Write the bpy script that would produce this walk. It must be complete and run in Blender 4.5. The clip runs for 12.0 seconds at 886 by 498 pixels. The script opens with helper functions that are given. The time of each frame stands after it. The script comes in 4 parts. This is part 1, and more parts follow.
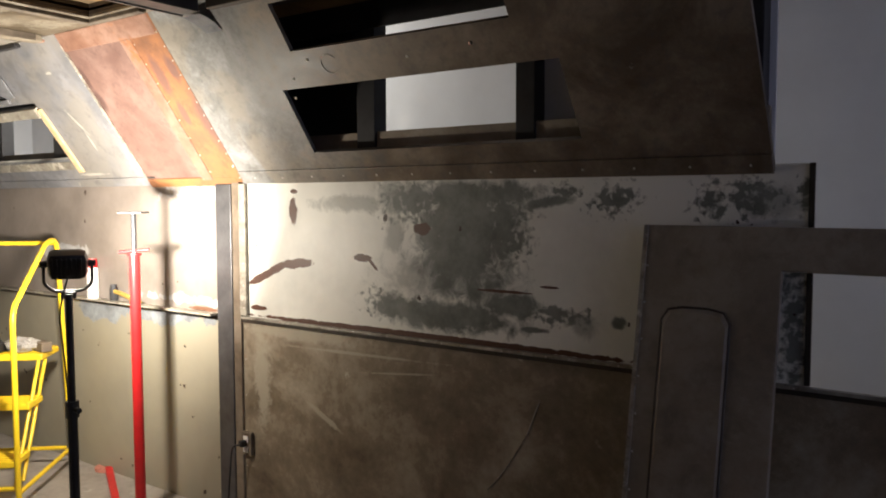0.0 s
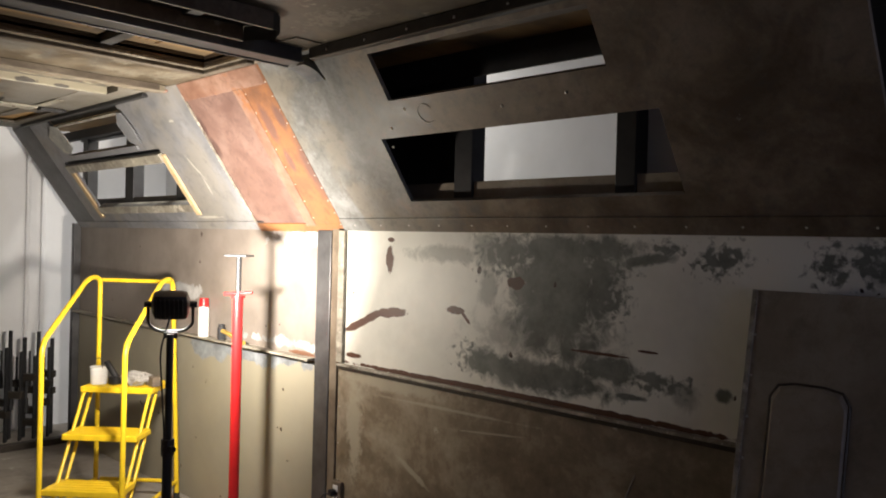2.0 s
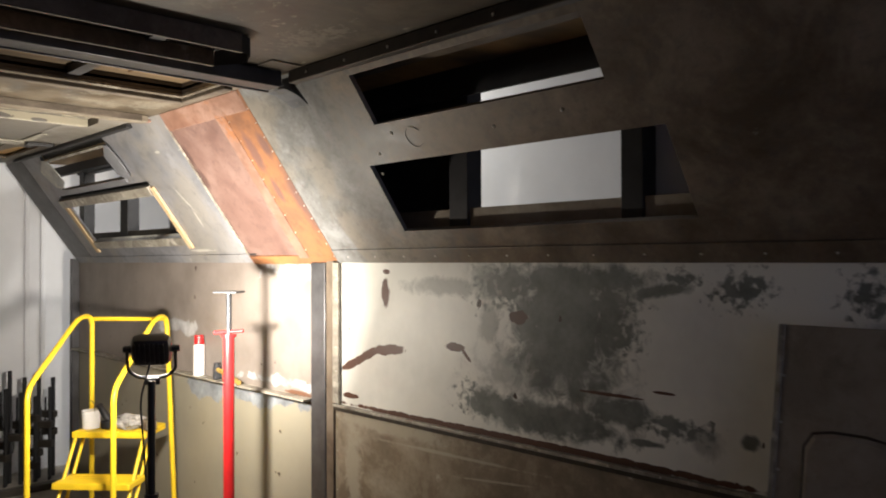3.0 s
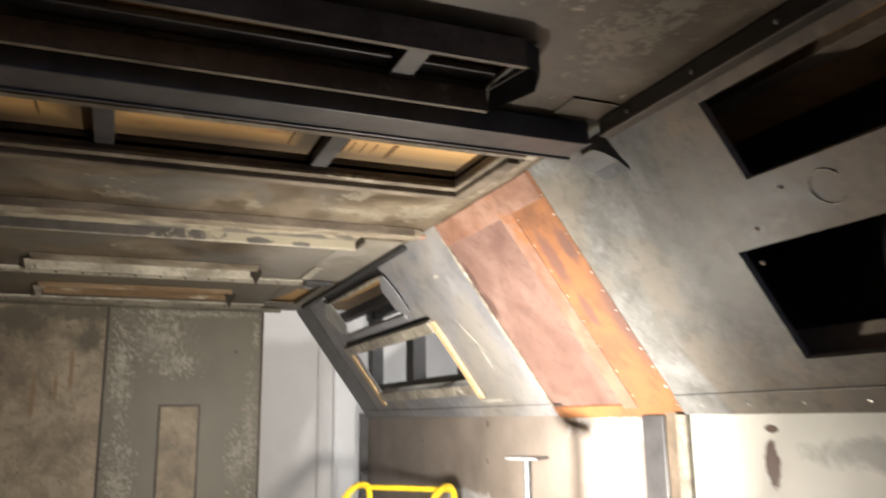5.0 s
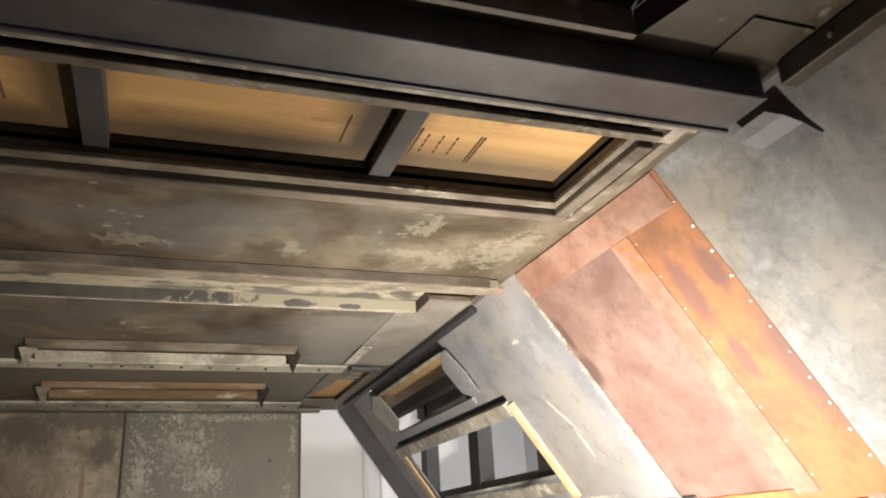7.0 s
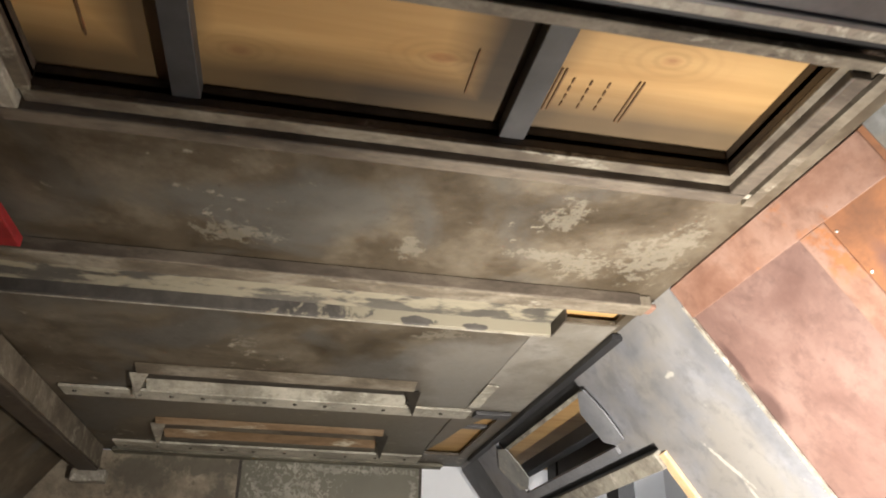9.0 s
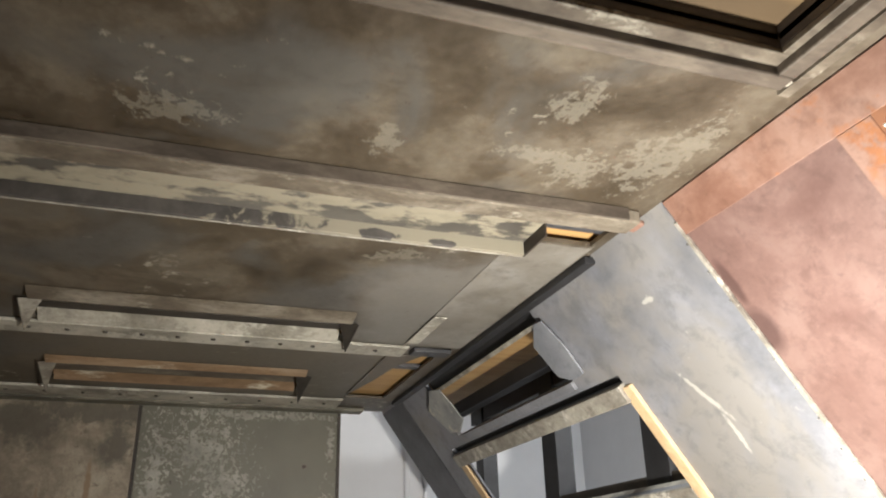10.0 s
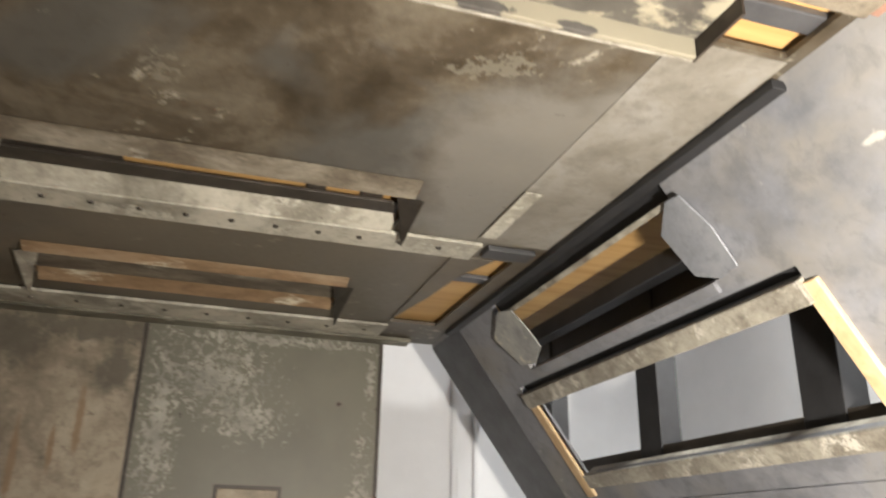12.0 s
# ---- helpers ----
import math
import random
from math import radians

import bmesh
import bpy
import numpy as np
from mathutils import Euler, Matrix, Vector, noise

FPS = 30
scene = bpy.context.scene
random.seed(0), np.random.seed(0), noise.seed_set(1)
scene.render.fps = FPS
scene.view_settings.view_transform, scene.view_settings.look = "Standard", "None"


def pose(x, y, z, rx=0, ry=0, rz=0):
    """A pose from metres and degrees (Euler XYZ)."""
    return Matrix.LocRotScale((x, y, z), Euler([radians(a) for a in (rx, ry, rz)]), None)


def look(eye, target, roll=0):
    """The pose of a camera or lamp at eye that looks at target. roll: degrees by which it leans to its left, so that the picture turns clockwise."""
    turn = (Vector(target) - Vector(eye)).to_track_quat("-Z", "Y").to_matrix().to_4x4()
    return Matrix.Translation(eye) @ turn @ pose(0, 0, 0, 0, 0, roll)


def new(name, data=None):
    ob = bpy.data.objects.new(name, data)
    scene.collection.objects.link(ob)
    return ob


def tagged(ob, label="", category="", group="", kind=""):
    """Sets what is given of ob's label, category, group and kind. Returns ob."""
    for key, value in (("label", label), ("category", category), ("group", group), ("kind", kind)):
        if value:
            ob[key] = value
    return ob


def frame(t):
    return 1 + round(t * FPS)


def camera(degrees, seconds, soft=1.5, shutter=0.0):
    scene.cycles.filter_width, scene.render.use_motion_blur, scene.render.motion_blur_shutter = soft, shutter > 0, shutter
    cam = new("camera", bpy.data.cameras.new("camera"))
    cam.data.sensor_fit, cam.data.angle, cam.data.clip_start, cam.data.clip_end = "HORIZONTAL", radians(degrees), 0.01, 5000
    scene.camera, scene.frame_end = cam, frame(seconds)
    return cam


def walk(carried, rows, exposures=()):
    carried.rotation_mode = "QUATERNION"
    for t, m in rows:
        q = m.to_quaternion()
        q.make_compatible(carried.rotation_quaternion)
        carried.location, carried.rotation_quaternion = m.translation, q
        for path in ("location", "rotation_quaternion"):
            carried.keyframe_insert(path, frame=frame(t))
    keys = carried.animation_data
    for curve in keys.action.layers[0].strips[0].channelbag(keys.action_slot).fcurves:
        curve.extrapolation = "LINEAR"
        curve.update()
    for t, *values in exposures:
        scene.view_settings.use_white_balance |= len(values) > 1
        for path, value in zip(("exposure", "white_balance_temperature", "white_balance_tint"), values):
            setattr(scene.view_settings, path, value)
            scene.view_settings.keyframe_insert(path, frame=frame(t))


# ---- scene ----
cam = camera(58.9, 12.0, soft=1.9, shutter=0.4)
PATH = [
    (0, (0.071, 0.006, 1.610), (-1.086, 1.632, 1.485), -0.1),
    (0.5, (0.066, 0.04, 1.635), (-1.127, 1.641, 1.513), -0.2),
    (1, (0.056, 0.112, 1.625), (-1.222, 1.648, 1.527), 1.2),
    (1.5, (0.077, 0.15, 1.639), (-1.287, 1.61, 1.572), 2.0),
    (2, (0.095, 0.169, 1.643), (-1.306, 1.595, 1.627), 1.5),
    (2.5, (0.081, 0.228, 1.676), (-1.298, 1.676, 1.706), 0.2),
    (4.5, (-0.68, 0.967, 1.719), (-2.453, 1.874, 1.899), -1.4),
    (5, (-0.963, 0.967, 1.696), (-2.772, 1.712, 2.112), -0.8),
    (5.5, (-1.161, 0.97, 1.664), (-2.99, 1.532, 2.245), 0.0),
    (6, (-1.346, 1.016, 1.673), (-3.179, 1.533, 2.286), -1.0),
    (6.5, (-1.491, 1.029, 1.665), (-3.256, 1.713, 2.311), -3.9),
    (8.5, (-1.873, 1.105, 1.612), (-3.611, 1.512, 2.515), 0.3),
    (9, (-1.964, 1.121, 1.598), (-3.73, 1.459, 2.474), 0.9),
    (9.5, (-2.141, 1.057, 1.584), (-3.903, 1.528, 2.405), -0.4),
    (10, (-2.303, 1.001, 1.599), (-4.038, 1.623, 2.375), -1.4),
    (10.5, (-2.471, 1.032, 1.586), (-4.231, 1.629, 2.323), -0.8),
    (11, (-2.654, 1.088, 1.593), (-4.451, 1.547, 2.340), 1.7),
    (11.5, (-2.819, 1.102, 1.589), (-4.635, 1.482, 2.335), 2.5),
    (12, (-3.047, 1.085, 1.580), (-4.829, 1.65, 2.291), 1.1),
]
walk(cam, [(t, look(eye, target, roll)) for t, eye, target, roll in PATH],
     [(0, 0.34, 6350, 10), (1.5, 0.26, 6400, 10), (2.2, 0.06, 6300, 10), (4.5, 0.12, 6200, 10), (6, 0.3, 6150, 10), (9, 0.22, 6000, 10), (10.5, 0.02, 5750, 8), (12, 0.5, 6050, 9)])

# ---- world and light ----
LAMP = Vector((-3.12, 1.77, 1.345))
world = bpy.data.worlds.new("dusk")
scene.world = world
world.use_nodes = True
world.node_tree.nodes["Background"].inputs[0].default_value = (0.62, 0.66, 0.96, 1)
world.node_tree.nodes["Background"].inputs[1].default_value = 0.58
FACE = Vector((-0.80, 0.45, 0.38)).normalized()     # the way the work light shines
lamp_data = bpy.data.lights.new("work_light_beam", "AREA")
lamp_data.shape, lamp_data.size, lamp_data.size_y = "RECTANGLE", 0.15, 0.09
lamp_data.energy, lamp_data.color = 56, (1.0, 0.88, 0.73)
lamp_ob = new("work_light_beam", lamp_data)
lamp_ob.matrix_world = look(LAMP + FACE * 0.055, LAMP + FACE)
spill_data = bpy.data.lights.new("work_light_spill", "POINT")
spill_data.energy, spill_data.color, spill_data.shadow_soft_size = 32, (1.0, 0.88, 0.73), 0.04
spill = new("work_light_spill", spill_data)
spill.location = LAMP + FACE * 0.08
# unseen lamp, inferred from the garage wall being brighter to the west
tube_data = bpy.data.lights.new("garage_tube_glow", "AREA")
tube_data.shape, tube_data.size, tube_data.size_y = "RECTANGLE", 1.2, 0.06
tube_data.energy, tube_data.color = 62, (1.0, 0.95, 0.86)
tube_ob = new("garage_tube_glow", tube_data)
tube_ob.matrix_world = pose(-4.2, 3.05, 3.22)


# ---- mesh helpers ----
def box(bm, lo, hi, bevel=0.0, m=None):
    """A box between two corners, with bevelled edges."""
    lo, hi = Vector(lo), Vector(hi)
    r = bmesh.ops.create_cube(bm, size=1.0, matrix=Matrix.Translation((lo + hi) / 2) @ Matrix.Diagonal((*(hi - lo), 1)))
    if m is not None:
        bmesh.ops.transform(bm, matrix=m, verts=r["verts"])
    if bevel:
        edges = list({e for v in r["verts"] for e in v.link_edges})
        bmesh.ops.bevel(bm, geom=edges, offset=bevel, segments=2, profile=0.5, affect="EDGES")


def cyl(bm, a, b, r, r2=None, seg=16):
    """A round bar from a to b."""
    a, b = Vector(a), Vector(b)
    d = b - a
    m = Matrix.Translation((a + b) / 2) @ d.to_track_quat("Z", "Y").to_matrix().to_4x4()
    bmesh.ops.create_cone(bm, cap_ends=True, segments=seg, radius1=r, radius2=r if r2 is None else r2, depth=d.length, matrix=m)


def sweep(bm, pts, r, seg=12):
    """A bent tube through points."""
    pts = [Vector(p) for p in pts]
    rings, side = [], None
    for i, p in enumerate(pts):
        d = (pts[min(i + 1, len(pts) - 1)] - pts[max(i - 1, 0)]).normalized()
        if side is None:
            side = d.orthogonal().normalized()
        side = (side - d * side.dot(d)).normalized()
        up = d.cross(side)
        rings.append([bm.verts.new(p + r * (math.cos(2 * math.pi * k / seg) * side + math.sin(2 * math.pi * k / seg) * up)) for k in range(seg)])
    for a, b in zip(rings, rings[1:]):
        for k in range(seg):
            bm.faces.new((a[k], a[(k + 1) % seg], b[(k + 1) % seg], b[k]))
    bm.faces.new(rings[0][::-1])
    bm.faces.new(rings[-1])


def rounded(pts, r, n=6):
    """The points of a bent line with its corners rounded."""
    pts = [Vector(p) for p in pts]
    out = [pts[0]]
    for a, b, c in zip(pts, pts[1:], pts[2:]):
        p, q = b + (a - b).normalized() * r, b + (c - b).normalized() * r
        for k in range(n + 1):
            s = k / n
            out.append((1 - s) ** 2 * p + 2 * s * (1 - s) * b + s * s * q)
    return out + [pts[-1]]


def sheet(bm, place, xs, us, holes, t, step=0.35):
    """A plate with rectangular holes, laid out in (x, u); place(x, u, d) gives the point at depth d behind its face."""
    xb = sorted({round(v, 4) for v in [*xs, *(h[0] for h in holes), *(h[1] for h in holes)]})
    ub = sorted({round(v, 4) for v in [*us, *(h[2] for h in holes), *(h[3] for h in holes)]})

    def finer(b):
        out = [b[0]]
        for p, q in zip(b, b[1:]):
            n = max(1, math.ceil((q - p) / step))
            out += [p + (q - p) * k / n for k in range(1, n + 1)]
        return out

    xb, ub = finer(xb), finer(ub)
    solid = {(i, j) for i in range(len(xb) - 1) for j in range(len(ub) - 1)
             if not any(h[0] < (xb[i] + xb[i + 1]) / 2 < h[1] and h[2] < (ub[j] + ub[j + 1]) / 2 < h[3] for h in holes)}
    made = {}

    def vert(i, j, k):
        if (i, j, k) not in made:
            made[i, j, k] = bm.verts.new(place(xb[i], ub[j], t * k))
        return made[i, j, k]

    for i, j in solid:
        bm.faces.new([vert(*c, 0) for c in ((i, j), (i + 1, j), (i + 1, j + 1), (i, j + 1))])
        bm.faces.new([vert(*c, 1) for c in ((i, j + 1), (i + 1, j + 1), (i + 1, j), (i, j))])
        for (di, dj), (p, q) in (((-1, 0), ((i, j), (i, j + 1))), ((1, 0), ((i + 1, j + 1), (i + 1, j))),
                                 ((0, -1), ((i + 1, j), (i, j))), ((0, 1), ((i, j + 1), (i + 1, j + 1)))):
            if (i + di, j + dj) not in solid:
                bm.faces.new((vert(*p, 0), vert(*q, 0), vert(*q, 1), vert(*p, 1)))
    bmesh.ops.recalc_face_normals(bm, faces=bm.faces)


def part(name, bm, mat, parent=None, label="", smooth=False):
    """One mesh object, under a thing or a part if one is given."""
    me = bpy.data.meshes.new(name)
    bm.to_mesh(me)
    bm.free()
    me.materials.append(mat)
    if smooth:
        for p in me.polygons:
            p.use_smooth = True
        me.set_sharp_from_angle(angle=radians(35))
    ob = new(name, me)
    if parent is not None:
        ob.parent = parent
    return tagged(ob, label=label)


def thing(name, at=(0, 0, 0), turn=0, label="", category="", group="", kind=""):
    ob = new(name)
    ob.empty_display_size = 0.05
    ob.matrix_basis = pose(*at, 0, 0, turn)
    return tagged(ob, label, category, group, kind)


def box_part(name, lo, hi, mat, parent=None, bevel=0.0, label=""):
    bm = bmesh.new()
    box(bm, lo, hi, bevel)
    return part(name, bm, mat, parent, label)


# ---- materials ----
def start_mat(name, rough=0.6, metal=0.0):
    mat = bpy.data.materials.new(name)
    mat.use_nodes = True
    nt = mat.node_tree
    bsdf = nt.nodes["Principled BSDF"]
    bsdf.inputs["Roughness"].default_value = rough
    bsdf.inputs["Metallic"].default_value = metal
    return mat, nt, bsdf


def coords(nt, scale=(1, 1, 1), offset=(0, 0, 0)):
    tc = nt.nodes.new("ShaderNodeTexCoord")
    mp = nt.nodes.new("ShaderNodeMapping")
    mp.inputs["Scale"].default_value = scale
    mp.inputs["Location"].default_value = offset
    nt.links.new(tc.outputs["Object"], mp.inputs["Vector"])
    return mp.outputs["Vector"]


def noise_of(nt, vec, scale, detail=6, rough=0.6, warp=0.0):
    n = nt.nodes.new("ShaderNodeTexNoise")
    n.inputs["Scale"].default_value = scale
    n.inputs["Detail"].default_value = detail
    n.inputs["Roughness"].default_value = rough
    n.inputs["Distortion"].default_value = warp
    nt.links.new(vec, n.inputs["Vector"])
    return n.outputs["Fac"]


def math_of(nt, op, a, b=0.0, clamp=False):
    n = nt.nodes.new("ShaderNodeMath")
    n.operation, n.use_clamp = op, clamp
    for i, v in enumerate((a, b)):
        if isinstance(v, (int, float)):
            n.inputs[i].default_value = v
        else:
            nt.links.new(v, n.inputs[i])
    return n.outputs[0]


def ramp_of(nt, fac, lo, hi):
    n = nt.nodes.new("ShaderNodeMapRange")
    n.inputs["From Min"].default_value, n.inputs["From Max"].default_value = lo, hi
    nt.links.new(fac, n.inputs["Value"])
    return n.outputs["Result"]


def mix_of(nt, fac, a, b):
    n = nt.nodes.new("ShaderNodeMix")
    n.data_type = "RGBA"
    for i, v in ((0, fac), (6, a), (7, b)):
        if isinstance(v, (int, float)):
            n.inputs[i].default_value = v
        elif isinstance(v, tuple):
            n.inputs[i].default_value = (*v, 1)
        else:
            nt.links.new(v, n.inputs[i])
    return n.outputs[2]


def bump_of(nt, bsdf, height, strength=0.2, dist=0.003):
    n = nt.nodes.new("ShaderNodeBump")
    n.inputs["Strength"].default_value, n.inputs["Distance"].default_value = strength, dist
    nt.links.new(height, n.inputs["Height"])
    nt.links.new(n.outputs["Normal"], bsdf.inputs["Normal"])


def blob_mask(nt, vec, blobs, wobble, edge=0.12, across="X", up="Z"):
    """1 inside soft-edged uneven patches (x, z, half width, half height, lean), 0 outside."""
    sep = nt.nodes.new("ShaderNodeSeparateXYZ")
    nt.links.new(vec, sep.inputs[0])
    total = None
    for x, z, rx, rz, *lean in blobs:
        a = math_of(nt, "POWER", math_of(nt, "ABSOLUTE", math_of(nt, "MULTIPLY", math_of(nt, "SUBTRACT", sep.outputs[across], x), 1 / rx)), 2.0)
        level = sep.outputs[up]
        if lean:
            level = math_of(nt, "SUBTRACT", level, math_of(nt, "MULTIPLY", math_of(nt, "SUBTRACT", sep.outputs[across], x), lean[0]))
        b = math_of(nt, "POWER", math_of(nt, "ABSOLUTE", math_of(nt, "MULTIPLY", math_of(nt, "SUBTRACT", level, z), 1 / rz)), 2.0)
        d = math_of(nt, "SUBTRACT", 1.0, math_of(nt, "SQRT", math_of(nt, "ADD", a, b)))
        total = d if total is None else math_of(nt, "MAXIMUM", total, d)
    return ramp_of(nt, math_of(nt, "ADD", total, wobble), -edge, edge)


def mottled(name, dark, mid, light, scale=2.2, rough=0.55, metal=0.0, scuff=None, scuff_at=0.62, rust=None, bump=0.25, stretch=(1, 1, 1), flake=9.0, second=None, tint=None, warp=0.12, marks=(), grime=0.5, lace=True):
    """Worn sheet: three tones in clouds, fine grain, flaked or scuffed patches, specks."""
    mat, nt, bsdf = start_mat(name, rough, metal)
    v = coords(nt, stretch)
    big = noise_of(nt, v, scale, 8, 0.62, 0.4)
    fine = noise_of(nt, v, scale * 14, 5, 0.7)
    tone = math_of(nt, "ADD", math_of(nt, "MULTIPLY", big, 0.8), math_of(nt, "MULTIPLY", fine, 0.2))
    col = mix_of(nt, ramp_of(nt, tone, 0.36, 0.52), dark, mid)
    col = mix_of(nt, ramp_of(nt, tone, 0.5, 0.68), col, light)
    if tint:
        # cooler bare patches
        t = noise_of(nt, coords(nt, stretch, (6.3, 0.4, 2.2)), scale * 0.7, 5, 0.55, 0.5)
        col = mix_of(nt, math_of(nt, "MULTIPLY", ramp_of(nt, t, 0.5, 0.62), 0.75), col, tint)
    if second:
        # bare sheet turns brown along an uneven line, partly standing for light fall-off
        line, wide, d2, m2, l2 = second
        sep = nt.nodes.new("ShaderNodeSeparateXYZ")
        nt.links.new(v, sep.inputs[0])
        col2 = mix_of(nt, ramp_of(nt, tone, 0.36, 0.52), d2, m2)
        col2 = mix_of(nt, ramp_of(nt, tone, 0.5, 0.68), col2, l2)
        side = math_of(nt, "ADD", sep.outputs["X"], math_of(nt, "MULTIPLY", math_of(nt, "SUBTRACT", big, 0.5), 1.6))
        col = mix_of(nt, ramp_of(nt, side, line - wide, line + wide), col, col2)
    h = fine
    if scuff:
        a = noise_of(nt, coords(nt, stretch, (3.1, 7.7, 1.9)), flake, 9, 0.62, warp)
        b = noise_of(nt, coords(nt, stretch, (9.1, 2.7, 5.3)), scale * 0.9, 3, 0.5)
        s = ramp_of(nt, math_of(nt, "ADD", math_of(nt, "MULTIPLY", a, 0.6), math_of(nt, "MULTIPLY", b, 0.4)), scuff_at - 0.02, scuff_at + 0.03)
        if lace:
            s = math_of(nt, "MULTIPLY", s, ramp_of(nt, noise_of(nt, coords(nt, stretch, (2.2, 8.1, 4.6)), flake * 5, 5, 0.65), 0.38, 0.50))
        col = mix_of(nt, s, col, scuff)
        h = math_of(nt, "ADD", math_of(nt, "MULTIPLY", fine, 0.4), s)
    # grime in small clouds
    smut = noise_of(nt, coords(nt, stretch, (5.5, 1.2, 7.1)), scale * 5, 8, 0.68, 0.3)
    col = mix_of(nt, math_of(nt, "MULTIPLY", ramp_of(nt, smut, 0.50, 0.68), grime), col, tuple(c * 0.7 for c in dark))
    for colour, blobs, across, up, rag, fineness, *more in marks:
        strength = more[0] if more else 0.8
        w = math_of(nt, "MULTIPLY", math_of(nt, "SUBTRACT", noise_of(nt, v, fineness, 8, 0.68, 0.3), 0.5), rag)
        col = mix_of(nt, math_of(nt, "MULTIPLY", blob_mask(nt, v, blobs, w, 0.3, across, up), strength), col, colour)
    if rust:
        r = noise_of(nt, coords(nt, stretch, (1.3, 4.4, 8.2)), 23, 8, 0.7)
        col = mix_of(nt, ramp_of(nt, r, 0.66, 0.70), col, rust)
    nt.links.new(col, bsdf.inputs["Base Color"])
    nt.links.new(ramp_of(nt, math_of(nt, "ADD", math_of(nt, "MULTIPLY", big, 0.5), math_of(nt, "MULTIPLY", fine, 0.5)), 0.2, 0.9), bsdf.inputs["Roughness"])
    rr = bsdf.inputs["Roughness"].links[0].from_node
    rr.inputs["To Min"].default_value, rr.inputs["To Max"].default_value = max(0.1, rough - 0.18), min(1, rough + 0.2)
    wave = noise_of(nt, v, 1.3, 2, 0.4)
    bump_of(nt, bsdf, math_of(nt, "ADD", h, math_of(nt, "MULTIPLY", wave, 6.0)), bump, 0.0025)
    return mat


def plain(name, col, rough=0.5, metal=0.0, vary=0.25, scale=18, bump=0.08):
    mat, nt, bsdf = start_mat(name, rough, metal)
    v = coords(nt)
    n = noise_of(nt, v, scale, 6, 0.65)
    d = tuple(c * (1 - vary) for c in col)
    l = tuple(min(1, c * (1 + vary)) for c in col)
    nt.links.new(mix_of(nt, ramp_of(nt, n, 0.3, 0.7), d, l), bsdf.inputs["Base Color"])
    bump_of(nt, bsdf, n, bump, 0.002)
    return mat


def wood(name, dark, light, along="Y", scale=3.0, knots=False):
    mat, nt, bsdf = start_mat(name, 0.65)
    st = {"X": (0.25, 5, 5), "Y": (5, 0.25, 5), "Z": (5, 5, 0.25)}[along]
    g = noise_of(nt, coords(nt, st), scale, 8, 0.6, 1.2)
    big = noise_of(nt, coords(nt), 1.7, 3, 0.5)
    col = mix_of(nt, ramp_of(nt, g, 0.35, 0.68), dark, light)
    if knots:
        sep = nt.nodes.new("ShaderNodeSeparateXYZ")
        nt.links.new(coords(nt), sep.inputs[0])
        d = None
        for kx, ky in ((-2.896, 1.679), (-2.97, 1.307), (-3.02, 0.98), (-2.36, 1.3), (-4.85, 1.0), (-5.5, 1.92)):
            p = math_of(nt, "POWER", math_of(nt, "ABSOLUTE", math_of(nt, "MULTIPLY", math_of(nt, "SUBTRACT", sep.outputs["X"], kx), 1.7)), 2.0)
            q = math_of(nt, "POWER", math_of(nt, "ABSOLUTE", math_of(nt, "SUBTRACT", sep.outputs["Y"], ky)), 2.0)
            r = math_of(nt, "SQRT", math_of(nt, "ADD", p, q))
            d = r if d is None else math_of(nt, "MINIMUM", d, r)
        d = math_of(nt, "ADD", d, math_of(nt, "MULTIPLY", math_of(nt, "SUBTRACT", g, 0.5), 0.05))
        ring = math_of(nt, "SINE", math_of(nt, "MULTIPLY", d, 230.0))
        near = ramp_of(nt, d, 0.13, 0.02)
        col = mix_of(nt, math_of(nt, "MULTIPLY", math_of(nt, "MULTIPLY", ramp_of(nt, ring, -0.2, 1.0), near), 0.28), col, tuple(c * 0.6 for c in dark))
        col = mix_of(nt, math_of(nt, "MULTIPLY", ramp_of(nt, d, 0.028, 0.012), 0.6), col, (0.28, 0.12, 0.045))
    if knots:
        # soft-edged black along the struts and the west rim of the hatch
        blackened = ramp_of(nt, math_of(nt, "ADD", sep.outputs["X"], math_of(nt, "MULTIPLY", big, 0.03)), -2.95, -3.06)
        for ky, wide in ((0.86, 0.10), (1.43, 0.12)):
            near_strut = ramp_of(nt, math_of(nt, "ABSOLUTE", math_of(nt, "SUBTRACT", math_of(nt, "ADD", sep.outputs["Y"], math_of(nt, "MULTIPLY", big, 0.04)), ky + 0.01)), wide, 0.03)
            blackened = math_of(nt, "MAXIMUM", blackened, near_strut)
        # also darker on the deck above the near recess
        blackened = math_of(nt, "MAXIMUM", blackened, math_of(nt, "MULTIPLY", ramp_of(nt, sep.outputs["X"], -2.7, -2.6), ramp_of(nt, big, 0.66, 0.42)))
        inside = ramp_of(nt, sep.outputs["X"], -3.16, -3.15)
        col = mix_of(nt, math_of(nt, "MULTIPLY", math_of(nt, "MULTIPLY", blackened, inside), 0.93), col, (0.012, 0.010, 0.008))
    col = mix_of(nt, math_of(nt, "MULTIPLY", ramp_of(nt, big, 0.4, 0.7), 0.35), col, tuple(c * 0.8 for c in light))
    nt.links.new(col, bsdf.inputs["Base Color"])
    bump_of(nt, bsdf, g, 0.15, 0.002)
    return mat


